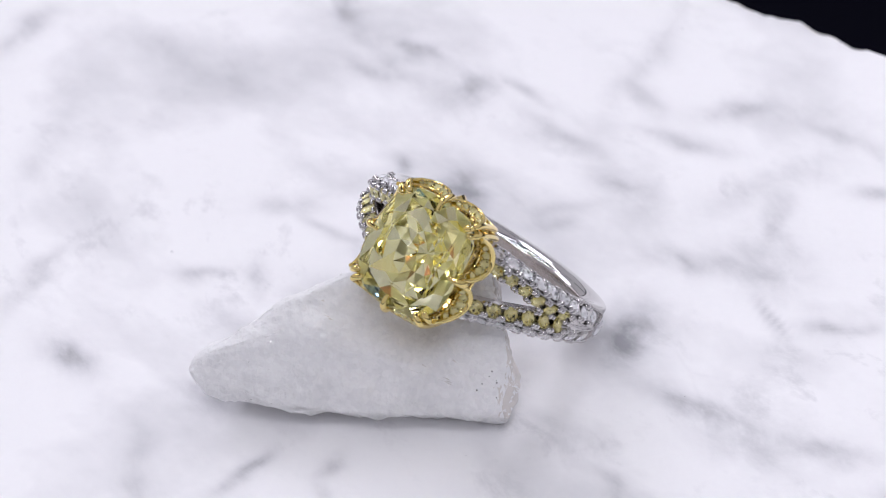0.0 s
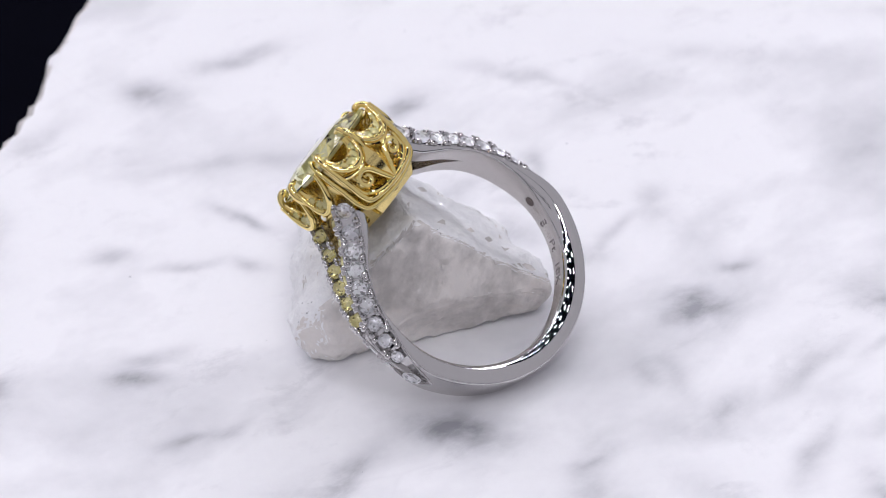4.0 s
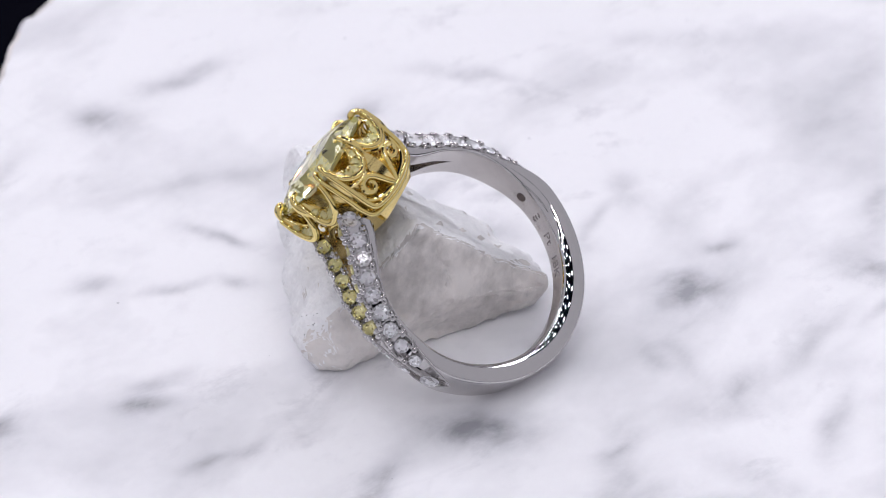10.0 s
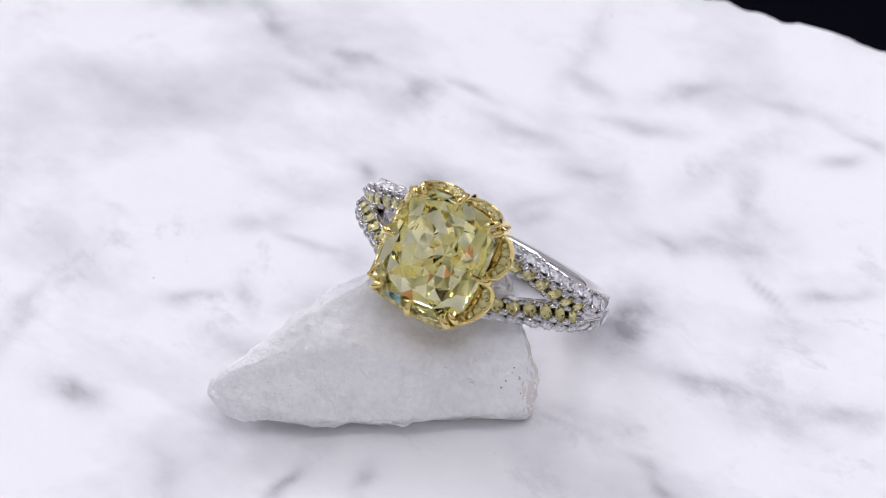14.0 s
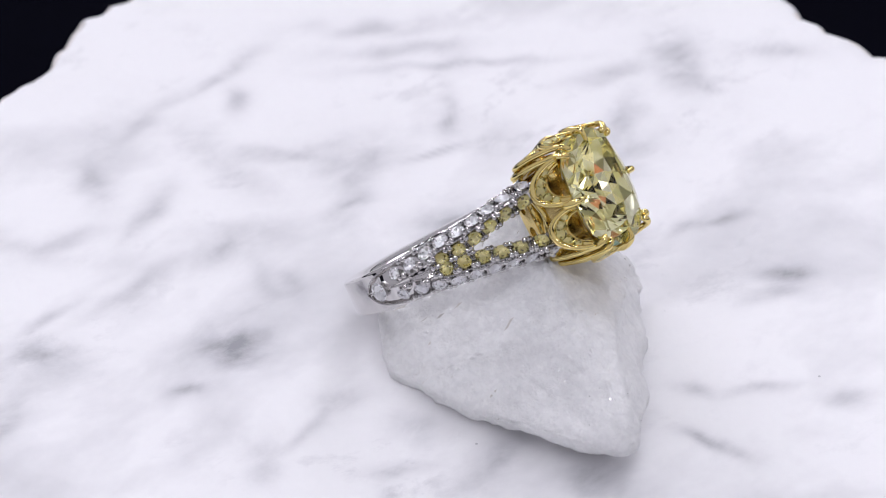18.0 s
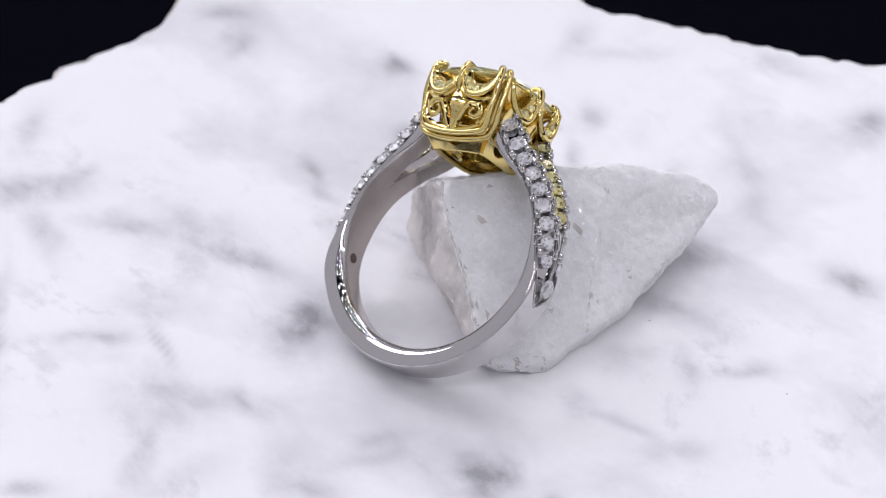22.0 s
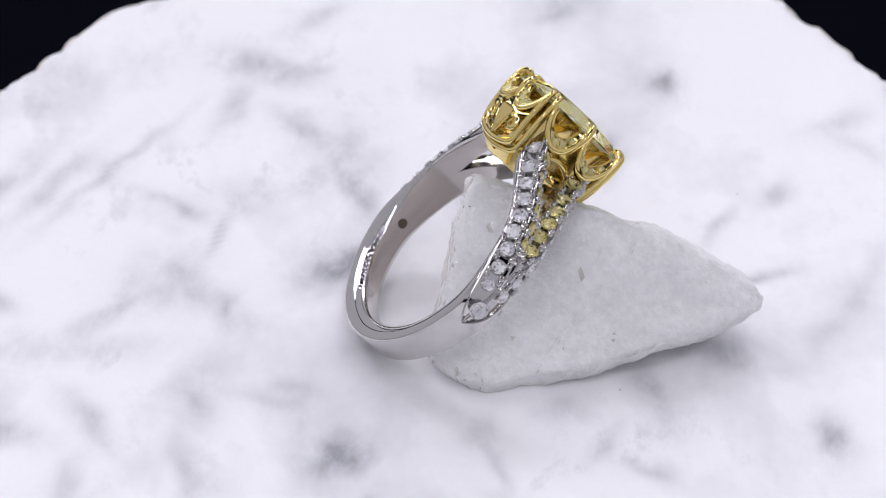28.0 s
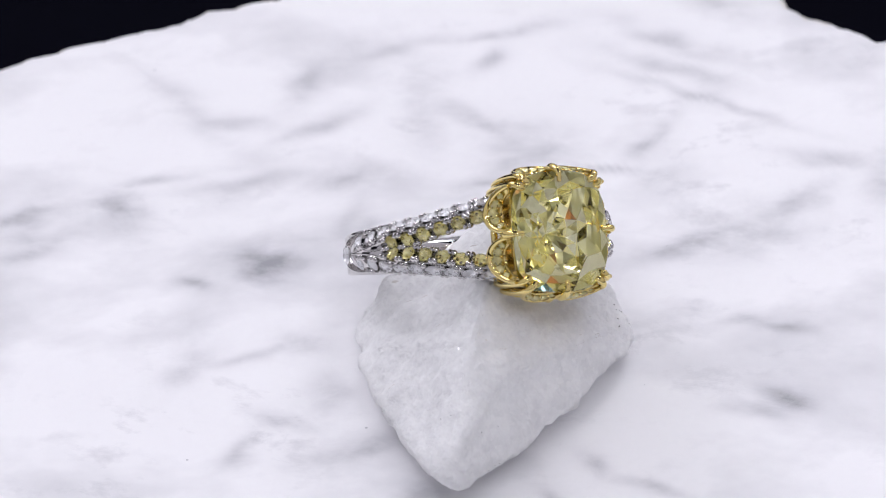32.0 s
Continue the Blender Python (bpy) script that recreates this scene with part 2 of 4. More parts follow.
def pavilion_material(name, colour, body, share):
    """The facets under the girdle: they throw the light back; a matt share of body colour paints the rest of the
    returned light.
    """
    m, nt, b = material(name)
    b.inputs["Base Color"].default_value = (*body, 1)
    b.inputs["Roughness"].default_value = 0.3
    g = nt.nodes.new("ShaderNodeBsdfGlossy")
    g.inputs["Color"].default_value = (*colour, 1)
    g.inputs["Roughness"].default_value = 0.02
    mx = nt.nodes.new("ShaderNodeMixShader")
    mx.inputs[0].default_value = 1 - share
    nt.links.new(b.outputs[0], mx.inputs[1])
    nt.links.new(g.outputs[0], mx.inputs[2])
    nt.links.new(mx.outputs[0], nt.nodes["Material Output"].inputs["Surface"])
    return m


def plain_material(name, colour, rough=0.8, metal=0.0, spec=0.5):
    m, nt, b = material(name)
    vec = coords(nt)
    n = noise_tex(nt, vec, 300.0, 4.0)
    nt.links.new(mix_colour(nt, n, colour, tuple(c * 0.7 for c in colour)), b.inputs["Base Color"])
    b.inputs["Roughness"].default_value, b.inputs["Metallic"].default_value = rough, metal
    b.inputs["Specular IOR Level"].default_value = spec
    return m


MARBLE = marble_material()
ROCK_FRESH = rock_material("fresh_marble_break", (0.985, 0.985, 0.985), 0.5, 0.88, 0.12, 1.0)
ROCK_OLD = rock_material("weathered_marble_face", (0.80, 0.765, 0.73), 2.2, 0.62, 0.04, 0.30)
PLATINUM = metal_material("polished_platinum", (0.62, 0.605, 0.60), 0.016)
# rougher metal; its warmer tint stands in for the stone the bore reflects
SATIN = metal_material("satin_platinum_bore", (0.62, 0.585, 0.57), 0.18)
GOLD = metal_material("polished_yellow_gold", (0.90, 0.73, 0.29), 0.085)
GOLD_SATIN = metal_material("satin_yellow_gold", (0.88, 0.70, 0.29), 0.16)
# sparkle: paler, more matt facets that stand in for returned light
DIAMOND = [gem_material("diamond_crown", (1.0, 1.0, 1.0), 1.35), pavilion_material("diamond_pavilion", (1.0, 1.0, 1.0), (0.96, 0.96, 0.98), 0.28),
           pavilion_material("diamond_painted_sparkle", (1.0, 1.0, 1.0), (0.97, 0.97, 1.0), 0.75)]
YELLOW = [gem_material("yellow_crown", (1.0, 0.995, 0.90), 1.35), pavilion_material("yellow_pavilion", (0.92, 0.86, 0.50), (0.80, 0.72, 0.28), 0.12),
          pavilion_material("yellow_painted_sparkle", (0.95, 0.90, 0.60), (0.95, 0.88, 0.46), 0.72)]
# lighter, darker, red and blue facets: the stone's flashes put into their colour
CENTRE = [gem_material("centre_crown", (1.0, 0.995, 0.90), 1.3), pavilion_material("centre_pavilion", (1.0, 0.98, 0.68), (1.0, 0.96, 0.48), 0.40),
          pavilion_material("centre_painted_sparkle", (1.0, 1.0, 0.92), (1.0, 0.99, 0.78), 0.92), pavilion_material("centre_mirror", (0.98, 0.91, 0.48), (0.75, 0.62, 0.16), 0.08),
          pavilion_material("painted_red_flash", (1.0, 0.35, 0.12), (0.97, 0.80, 0.35), 0.2), pavilion_material("painted_blue_flash", (0.35, 0.60, 1.0), (0.80, 0.92, 0.75), 0.2)]
VELVET = plain_material("black_velvet", (0.0022, 0.0023, 0.0055), 1.0, 0.0, 0.02)
GRAIN = plain_material("dark_mineral", (0.05, 0.042, 0.04), 0.6)
DARK = plain_material("drilled_shadow", (0.16, 0.13, 0.12), 0.35, 0.8)
STAMPED = plain_material("stamped_shadow", (0.36, 0.33, 0.33), 0.4, 0.9)

# ---- geometry helpers, in millimetres ----
MM = 0.001


def link_mesh(name, bm, mats, parent=None, label="", smooth=True, scale=MM):
    me = bpy.data.meshes.new(name)
    bmesh.ops.scale(bm, vec=(scale,) * 3, verts=bm.verts)
    bm.to_mesh(me)
    bm.free()
    for m in mats if isinstance(mats, (list, tuple)) else (mats,):
        me.materials.append(m)
    if smooth:
        me.polygons.foreach_set("use_smooth", [True] * len(me.polygons))
        me.set_sharp_from_angle(angle=radians(38))
    ob = new(name, me)
    if parent is not None:
        ob.parent = parent
    if label:
        tagged(ob, label)
    return ob


def part(name, bm, mat, parent, label="", smooth=True):
    return link_mesh(name, bm, mat, parent, label, smooth)


def again(name, me, parent, m):
    """One more piece on the same mesh, at the pose m (millimetres)."""
    ob = new(name, me)
    ob.parent = parent
    m = m.copy()
    m.translation *= MM
    ob.matrix_basis = m
    return ob


def tube(bm, pts, rad, seg=10, closed=False, flat=1.0):
    """A round bar along pts; rad is a number or one for each point."""
    pts = [Vector(p) for p in pts]
    n = len(pts)
    rings = []
    up = None
    for i, p in enumerate(pts):
        a, b = pts[(i - 1) % n if closed else max(i - 1, 0)], pts[(i + 1) % n if closed else min(i + 1, n - 1)]
        d = (b - a).normalized()
        if up is None:
            up = d.orthogonal().normalized()
        up = (up - d * up.dot(d)).normalized()
        side = d.cross(up)
        r = rad[i] if isinstance(rad, (list, tuple)) else rad
        rings.append([bm.verts.new(p + r * (math.cos(q) * up + flat * math.sin(q) * side))
                      for q in (2 * math.pi * k / seg for k in range(seg))])
    for i in range(n if closed else n - 1):
        A, B = rings[i], rings[(i + 1) % n]
        for k in range(seg):
            bm.faces.new((A[k], A[(k + 1) % seg], B[(k + 1) % seg], B[k]))
    if not closed:
        bm.faces.new(rings[0][::-1])
        bm.faces.new(rings[-1])


def spline(pts, n):
    """Catmull-Rom points along pts."""
    pts = [Vector(p) for p in pts]
    out = []
    for i in range(len(pts) - 1):
        p0, p1, p2, p3 = pts[max(i - 1, 0)], pts[i], pts[i + 1], pts[min(i + 2, len(pts) - 1)]
        for k in range(n):
            t = k / n
            out.append(0.5 * (2 * p1 + (p2 - p0) * t + (2 * p0 - 5 * p1 + 4 * p2 - p3) * t * t + (3 * p1 - p0 - 3 * p2 + p3) * t ** 3))
    out.append(pts[-1])
    return out


def sweep(bm, sections):
    """Skin a row of closed sections with equal numbers of points."""
    rows = [[bm.verts.new(p) for p in s] for s in sections]
    n = len(rows[0])
    for A, B in zip(rows, rows[1:]):
        for k in range(n):
            bm.faces.new((A[k], A[(k + 1) % n], B[(k + 1) % n], B[k]))
    bm.faces.new(rows[0][::-1])
    bm.faces.new(rows[-1])
    bmesh.ops.recalc_face_normals(bm, faces=bm.faces)


def table_at(t, rows):
    """Smooth value of a table at t, with no overshoot."""
    t = max(rows[0][0], min(rows[-1][0], t))
    i = 0
    while i < len(rows) - 2 and t > rows[i + 1][0]:
        i += 1

    def grade(k):
        return (rows[k + 1][1] - rows[k][1]) / (rows[k + 1][0] - rows[k][0])

    def slope(k):
        if k == 0 or k == len(rows) - 1:
            return grade(min(k, len(rows) - 2))
        a, b = grade(k - 1), grade(k)
        return 2 * a * b / (a + b) if a * b > 0 else 0.0

    (ta, va), (tb, vb) = rows[i], rows[i + 1]
    h = tb - ta
    f = (t - ta) / h
    return ((1 + 2 * f) * (1 - f) ** 2 * va + f * (1 - f) ** 2 * h * slope(i)
            + f * f * (3 - 2 * f) * vb + f * f * (f - 1) * h * slope(i + 1))


def brilliant(bm, r, n=8, seed=7):
    """A round brilliant: table at the top, girdle at z 0."""
    rng = random.Random(seed)
    def ring(m, rr, z, off):
        return [bm.verts.new((rr * math.cos(2 * math.pi * (k + off) / m), rr * math.sin(2 * math.pi * (k + off) / m), z)) for k in range(m)]
    top = ring(n, 0.56 * r, 0.30 * r, 0.0)
    mid = ring(n, 0.80 * r, 0.20 * r, 0.5)
    gir = ring(2 * n, r, 0.02 * r, 0.0)
    pav = ring(n, 0.66 * r, -0.20 * r, 0.5)
    deep = ring(n, 0.34 * r, -0.34 * r, 0.0)
    low = bm.verts.new((0, 0, -0.44 * r))
    bm.faces.new(top)
    for k in range(n):
        k1 = (k + 1) % n
        g0, g1, g2 = gir[2 * k], gir[2 * k + 1], gir[(2 * k + 2) % (2 * n)]
        bm.faces.new((top[k], mid[k], top[k1]))
        bm.faces.new((mid[k], g0, g1))
        bm.faces.new((mid[k], g1, g2))
        bm.faces.new((top[k], g0, mid[k]))
        bm.faces.new((top[k1], mid[k], g2))
        # random facets take the paler material, as painted sparkle
        for f in ((g0, pav[k], g1), (g1, pav[k], g2), (pav[k], g2, pav[k1]), (pav[k], deep[k1], pav[k1]), (pav[k], deep[k], deep[k1])):
            bm.faces.new(f).material_index = 1 + (rng.random() < 0.6)
        bm.faces.new((deep[k], low, deep[k1])).material_index = 2
    bmesh.ops.recalc_face_normals(bm, faces=bm.faces)


def facing(p, normal, spin=0.0):
    """A pose at p whose z axis is the normal."""
    q = Vector(normal).to_track_quat("Z", "Y").to_matrix().to_4x4()
    return Matrix.Translation(Vector(p)) @ q @ Matrix.Rotation(spin, 4, "Z")


# ---- black table under the slab, out to the dark ----
def build_ground():
    bm = bmesh.new()
    bmesh.ops.create_circle(bm, cap_ends=True, radius=700.0, segments=96)
    bmesh.ops.translate(bm, verts=bm.verts, vec=(0, 0, -14.0))
    ob = link_mesh("ground", bm, VELVET, smooth=False)
    return tagged(ob, "black velvet covered table top under the marble slab", "table top", kind="structure")


# ---- the marble slab ----
RIM = [(-180, 66), (-165, 65), (-152, 60.6), (-143, 54.2), (-134, 48.5), (-122, 46.4), (-111, 47), (-98, 50.7), (-90, 53),
       (-78, 59.7), (-72, 62), (-66, 56), (-61, 51.8), (-49, 51.7), (-41, 52.2), (-32, 55.8), (-25, 56.4), (-14, 54), (-7, 52.8),
       (0, 54.5), (10, 57.2), (20, 58.3), (30, 57), (40, 52.6), (50, 51.5), (66, 52.7), (76, 55.8), (95, 62), (120, 66),
       (150, 68), (180, 66)]


def vein_values(xy):
    """How grey the marble is at each place (mm): the sum of its clouds, bent by two sizes of noise."""
    bent = []
    for x, y in xy:
        a = noise.noise_vector(Vector((x * 0.09, y * 0.09, 1.7))) * 1.5 + noise.noise_vector(Vector((x * 0.35, y * 0.35, 5.1))) * 0.75
        bent.append((x + a.x, y + a.y))
    bent = np.array(bent)
    grey = np.zeros(len(bent))
    for x, y, la, wb, turn, s in CLOUDS:
        d = bent - (x, y)
        c, k = math.cos(radians(turn)), math.sin(radians(turn))
        u, v = (c * d[:, 0] + k * d[:, 1]) / (1.05 * la + 0.4), (c * d[:, 1] - k * d[:, 0]) / (1.25 * wb + 0.25)
        q = u * u + v * v
        near = s * np.exp(-0.9 * q) + 0.22 * s * np.exp(-0.22 * q)
        grey = np.maximum(grey, near) + 0.25 * np.minimum(grey, near)
    return grey


def build_slab():
    bm = bmesh.new()
    N = 420
    rings = []
    levels = [(k / 100, 0.0) for k in range(1, 96)] + [(0.985, -0.05), (1.0, -0.6), (1.006, -2.0), (0.99, -6.0), (0.975, -10.5), (0.95, -14.0)]
    rim = []
    for k in range(N):
        a = -180 + 360 * k / N
        p = Vector((math.cos(radians(a)), math.sin(radians(a)), 0))
        r = sum(table_at((a + d + 180) % 360 - 180, RIM) for d in (-1.5, 0, 1.5)) / 3 + 0.45
        rim.append((p, r, noise.fractal(p * 9 + Vector((0, 0, 3)), 1.0, 2.0, 5)))
    for f, z in levels:
        ring = []
        edge = max(0.0, (f - 0.9) * 10) if z == 0 else 1.0
        for p, r, rough in rim:
            chip = noise.fractal(p * 26 + Vector((0, 0, z * 0.35)), 1.0, 2.0, 4) if edge > 0 else 0.0
            rr = r * f + edge * (0.30 * rough + (0.4 if z < -0.3 else 0.18) * chip)
            zz = z if z in (0.0, -14.0) else z + 0.35 * chip
            ring.append(bm.verts.new((rr * p.x, rr * p.y, zz)))
        rings.append(ring)
    c = bm.verts.new((0, 0, 0))
    for k in range(N):
        bm.faces.new((c, rings[0][k], rings[0][(k + 1) % N]))
    for A, B in zip(rings, rings[1:]):
        for k in range(N):
            bm.faces.new((A[k], B[k], B[(k + 1) % N], A[(k + 1) % N]))
    bm.faces.new(rings[-1][::-1])
    for f in bm.faces:
        if f.calc_center_median().z < -0.2 and len(f.verts) == 4:
            f.material_index = 1
    values = vein_values([(v.co.x, v.co.y) for v in bm.verts])
    ob = link_mesh("marble_slab", bm, [MARBLE, ROCK_OLD])
    ob.data.attributes.new("vein", "FLOAT", "POINT").data.foreach_set("value", values.astype(np.float32))
    return tagged(ob, "white marble slab with grey veins and rough broken edges on a black table", "slab")


# ---- the broken stone ----
# cleavage planes: outward normal and distance from the axis' foot (mm)
CLEFTS = [(-0.279, 0.569, 0.773, 6.33), (-0.093, -0.910, 0.404, 13.23), (0.983, 0.118, 0.143, 2.70), (-0.738, 0.535, -0.411, 8.88),
          (0.066, -0.625, 0.778, 11.16), (0.899, 0.247, -0.361, 0.12), (-0.500, 0.560, 0.660, 8.00), (-0.132, -0.634, -0.762, 7.66),
          (-0.541, 0.331, -0.773, 5.85), (0.888, 0.403, 0.221, 2.56), (-0.069, -0.636, -0.769, 7.13), (-0.613, 0.649, -0.451, 7.26),
          (-0.685, 0.191, -0.703, 9.60), (0.894, -0.445, -0.055, 8.04), (0.330, 0.755, -0.566, 3.52), (-0.248, -0.518, 0.819, 14.57),
          (-0.260, -0.956, -0.134, 14.85), (-0.138, 0.990, -0.009, 7.08), (0.569, 0.271, -0.776, 0.19), (0.463, -0.705, 0.538, 12.01),
          (0.660, 0.004, -0.751, 1.64), (-0.93, -0.25, -0.27, 20.5), (-0.73, -0.62, 0.28, 22.6), (-0.81, -0.27, 0.52, 21.6),
          (0, 0, -1, 0)]


# clusters of dark grains: place, reach, number and size (mm)
GRAINS = [((2.0, -13.1, 4.4), 1.0, 7, 0.10), ((0.7, -2.0, 9.6), 0.25, 3, 0.10), ((-0.7, 5.2, 3.6), 0.3, 2, 0.09), ((-15.6, -12.6, 3.9), 1.5, 6, 0.07),
          ((-18.0, -9.0, 5.5), 1.8, 5, 0.06)]


def build_rock():
    bm = bmesh.new()
    bmesh.ops.create_cube(bm, size=60.0)
    for nx, ny, nz, d in CLEFTS:
        n = Vector((nx, ny, nz)).normalized()
        geo = bmesh.ops.bisect_plane(bm, geom=bm.verts[:] + bm.edges[:] + bm.faces[:], plane_co=n * (d + 0.20 if d else 0.0), plane_no=n, clear_outer=True)
        edges = [e for e in geo["geom_cut"] if isinstance(e, bmesh.types.BMEdge)]
        if edges:
            bmesh.ops.edgeloop_fill(bm, edges=edges)
    bmesh.ops.remove_doubles(bm, verts=bm.verts, dist=0.25)
    bmesh.ops.bevel(bm, geom=bm.edges[:], offset=1.0, segments=2, affect="EDGES", clamp_overlap=True)
    bmesh.ops.triangulate(bm, faces=bm.faces)
    for _ in range(6):
        long = [e for e in bm.edges if e.calc_length() > 0.55]
        if not long:
            break
        bmesh.ops.subdivide_edges(bm, edges=long, cuts=1)
        bmesh.ops.triangulate(bm, faces=[f for f in bm.faces if len(f.verts) > 3])
    for _ in range(6):
        bmesh.ops.smooth_vert(bm, verts=bm.verts, factor=0.5, use_axis_x=True, use_axis_y=True, use_axis_z=True)
    bm.normal_update()
    for v in bm.verts:
        p = v.co
        h = 0.04 + 0.48 * noise.fractal(p * 0.28, 1.0, 2.0, 5) + 0.16 * noise.fractal(p * 1.3 + Vector((7, 1, 2)), 1.0, 2.0, 4)
        h += 0.20 * (noise.cell(p * 0.55 + Vector((3, 3, 3))) - 0.5) * max(0.0, noise.noise(p * 0.2))
        v.co = p + v.normal * h
        v.co.z = max(v.co.z, 0.02)
    bm.normal_update()
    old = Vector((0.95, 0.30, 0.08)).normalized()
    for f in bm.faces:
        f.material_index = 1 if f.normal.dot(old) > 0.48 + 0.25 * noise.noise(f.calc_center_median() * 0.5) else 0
    spots = []
    rng = random.Random(11)
    for at, reach, count, size in GRAINS:
        near = sorted((v.co - Vector(at)).length for v in bm.verts)[:1][0]
        pool = [v for v in bm.verts if (v.co - Vector(at)).length < near + reach]
        spots += [(v.co.copy(), v.normal.copy(), size * rng.uniform(0.5, 1.2)) for v in rng.sample(pool, min(count, len(pool)))]
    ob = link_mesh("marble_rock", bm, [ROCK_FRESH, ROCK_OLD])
    for p, n, r in spots:
        grain = bmesh.new()
        bmesh.ops.create_icosphere(grain, subdivisions=1, radius=r * 0.7)
        for v in grain.verts:
            v.co = Vector((v.co.x * rng.uniform(0.7, 1.5), v.co.y * rng.uniform(0.6, 1.2), v.co.z * 0.6))
        bmesh.ops.transform(grain, matrix=facing(p, n, rng.uniform(0, 6)), verts=grain.verts)
        part("dark_grain", grain, GRAIN, ob, smooth=False)
    return tagged(ob, "rough white crystalline marble chunk lying on the slab", "stone")


# ---- the ring: x along the finger's width, y along the finger, z to the stone ----
R_OUT, R_IN = 10.4, 8.6
RING_POSE = Matrix(((0.77811, 0.51846, -0.35461, 0.001287), (-0.57671, 0.36595, -0.73040, -0.000718),
                    (-0.24891, 0.77284, 0.58375, 0.00732), (0, 0, 0, 1)))
HALF = [(-90, 1.32), (-55, 1.38), (-25, 1.54), (0, 1.76), (25, 2.08), (43, 2.46), (67, 3.10)]
RADIUS = [(-90, 10.4), (-22, 10.4), (0, 10.32), (13, 10.16), (25, 10.03), (45, 9.98), (53, 10.1), (60, 10.6), (67, 11.4)]
INNER = [(-90, 8.6), (20, 8.6), (40, 8.32), (53, 8.15), (60, 8.25), (67, 8.7)]
FALL = [(-22, 0.5), (0, 1.0), (13, 1.15), (31, 1.3), (45, 1.36), (55, 1.45), (61, 1.65), (67, 1.8)]
GAP = [(-30, 0.0), (28, 0.0), (40, 0.36), (52, 0.85), (67, 1.3)]
RIDGE = [(-22, 0.03), (-8, 0.04), (0, 0.09), (9, 0.20), (16, 0.40), (23, 0.57), (67, 0.60)]
LANCET = [(-22, 0.02), (-19.5, 0.40), (-16.5, 0.70), (-12.5, 0.90), (-7, 1.0), (67, 1.0)]
JOIN, TOP = -22.0, 67.0


def on_shank(side, phi, y, rho):
    return Vector((side * rho * math.cos(radians(phi)), y, rho * math.sin(radians(phi))))


def ease(a, b, v):
    f = max(0.0, min(1.0, (v - a) / (b - a)))
    return f * f * (3 - 2 * f)


def side_arc(hw, rx, ri, top):
    """The rounded flank of the shank, from the outside down to the bore."""
    f = (top - ri) / 1.8
    wide = rx / 0.5
    out = []
    for k in range(6):
        q = radians(18 * k)
        out.append((hw - 0.24 * wide * (1 - math.sin(q)), top - 0.28 * f * (1 - math.cos(q))))
    for k in range(9):
        q = radians(11.25 * k)
        out.append((hw - 0.80 * wide * (1 - math.cos(q)), ri + 1.25 * f * (1 - math.sin(q))))
    return out


def build_band(ring):
    bm = bmesh.new()
    secs = []
    for k in range(131):
        a = -180 - JOIN + (180 + 2 * JOIN) * k / 130          # through the bottom, from shoulder to shoulder
        phi = a if a > -90 else -180 - a
        side = 1 if a > -90 else -1
        right = side_arc(table_at(phi, HALF), 0.5, R_IN, R_OUT)
        secs.append([on_shank(side, phi, y, q) for y, q in right + [(-y, q) for y, q in right[::-1]]])
    sweep(bm, secs)
    for f in bm.faces:
        c = f.calc_center_median()
        f.material_index = 1 if math.hypot(c.x, c.z) < R_IN + 0.03 else 0
    band = part("band", bm, [PLATINUM, SATIN], ring, "plain polished platinum band")
    # drilled seats inside, one in each shoulder: dark discs stand in for the shaded holes
    for side in (-1, 1):
        bm = bmesh.new()
        bmesh.ops.create_cone(bm, cap_ends=True, segments=20, radius1=0.40, radius2=0.40, depth=0.06)
        dot = part("drilled_seat", bm, DARK, band, "dark disc standing in for the shaded hole of a drilled seat", smooth=False)
        m = facing(on_shank(side, -13, 0.1, R_IN - 0.01), -on_shank(side, -13, 0, 1))
        m.translation *= MM
        dot.matrix_basis = m
    # stamped marks inside: thin letters whose darker metal paints the shade of the strokes
    for text, phi in (("18K", -54), ("Pt", -39)):
        cu = bpy.data.curves.new("stamp", "FONT")
        cu.body, cu.size, cu.align_x, cu.align_y, cu.extrude = text, 1.15, "CENTER", "CENTER", 0.01
        tmp = new("stamp", cu)
        me = bpy.data.meshes.new_from_object(tmp.evaluated_get(bpy.context.evaluated_depsgraph_get()))
        bpy.data.objects.remove(tmp)
        bm = bmesh.new()
        bm.from_mesh(me)
        for v in bm.verts:
            # bend round the bore: the line of writing runs along the band
            v.co = on_shank(-1, phi - math.degrees(v.co.x / R_IN), v.co.y, R_IN - 0.005 - v.co.z)
        ob = part("stamp", bm, STAMPED, band, "stamped letters " + text, smooth=False)
    for q in (-0.42, 0.0, 0.42):
        bm = bmesh.new()
        tube(bm, spline([on_shank(-1, -27.5, q * 0.7, R_IN - 0.005), on_shank(-1, -26.2, q, R_IN - 0.005), on_shank(-1, -25, q * 0.8 + 0.1, R_IN - 0.005)], 4), 0.06, 6)
        part("stamp_mark", bm, STAMPED, band, "worn maker's mark", smooth=False)
    return band


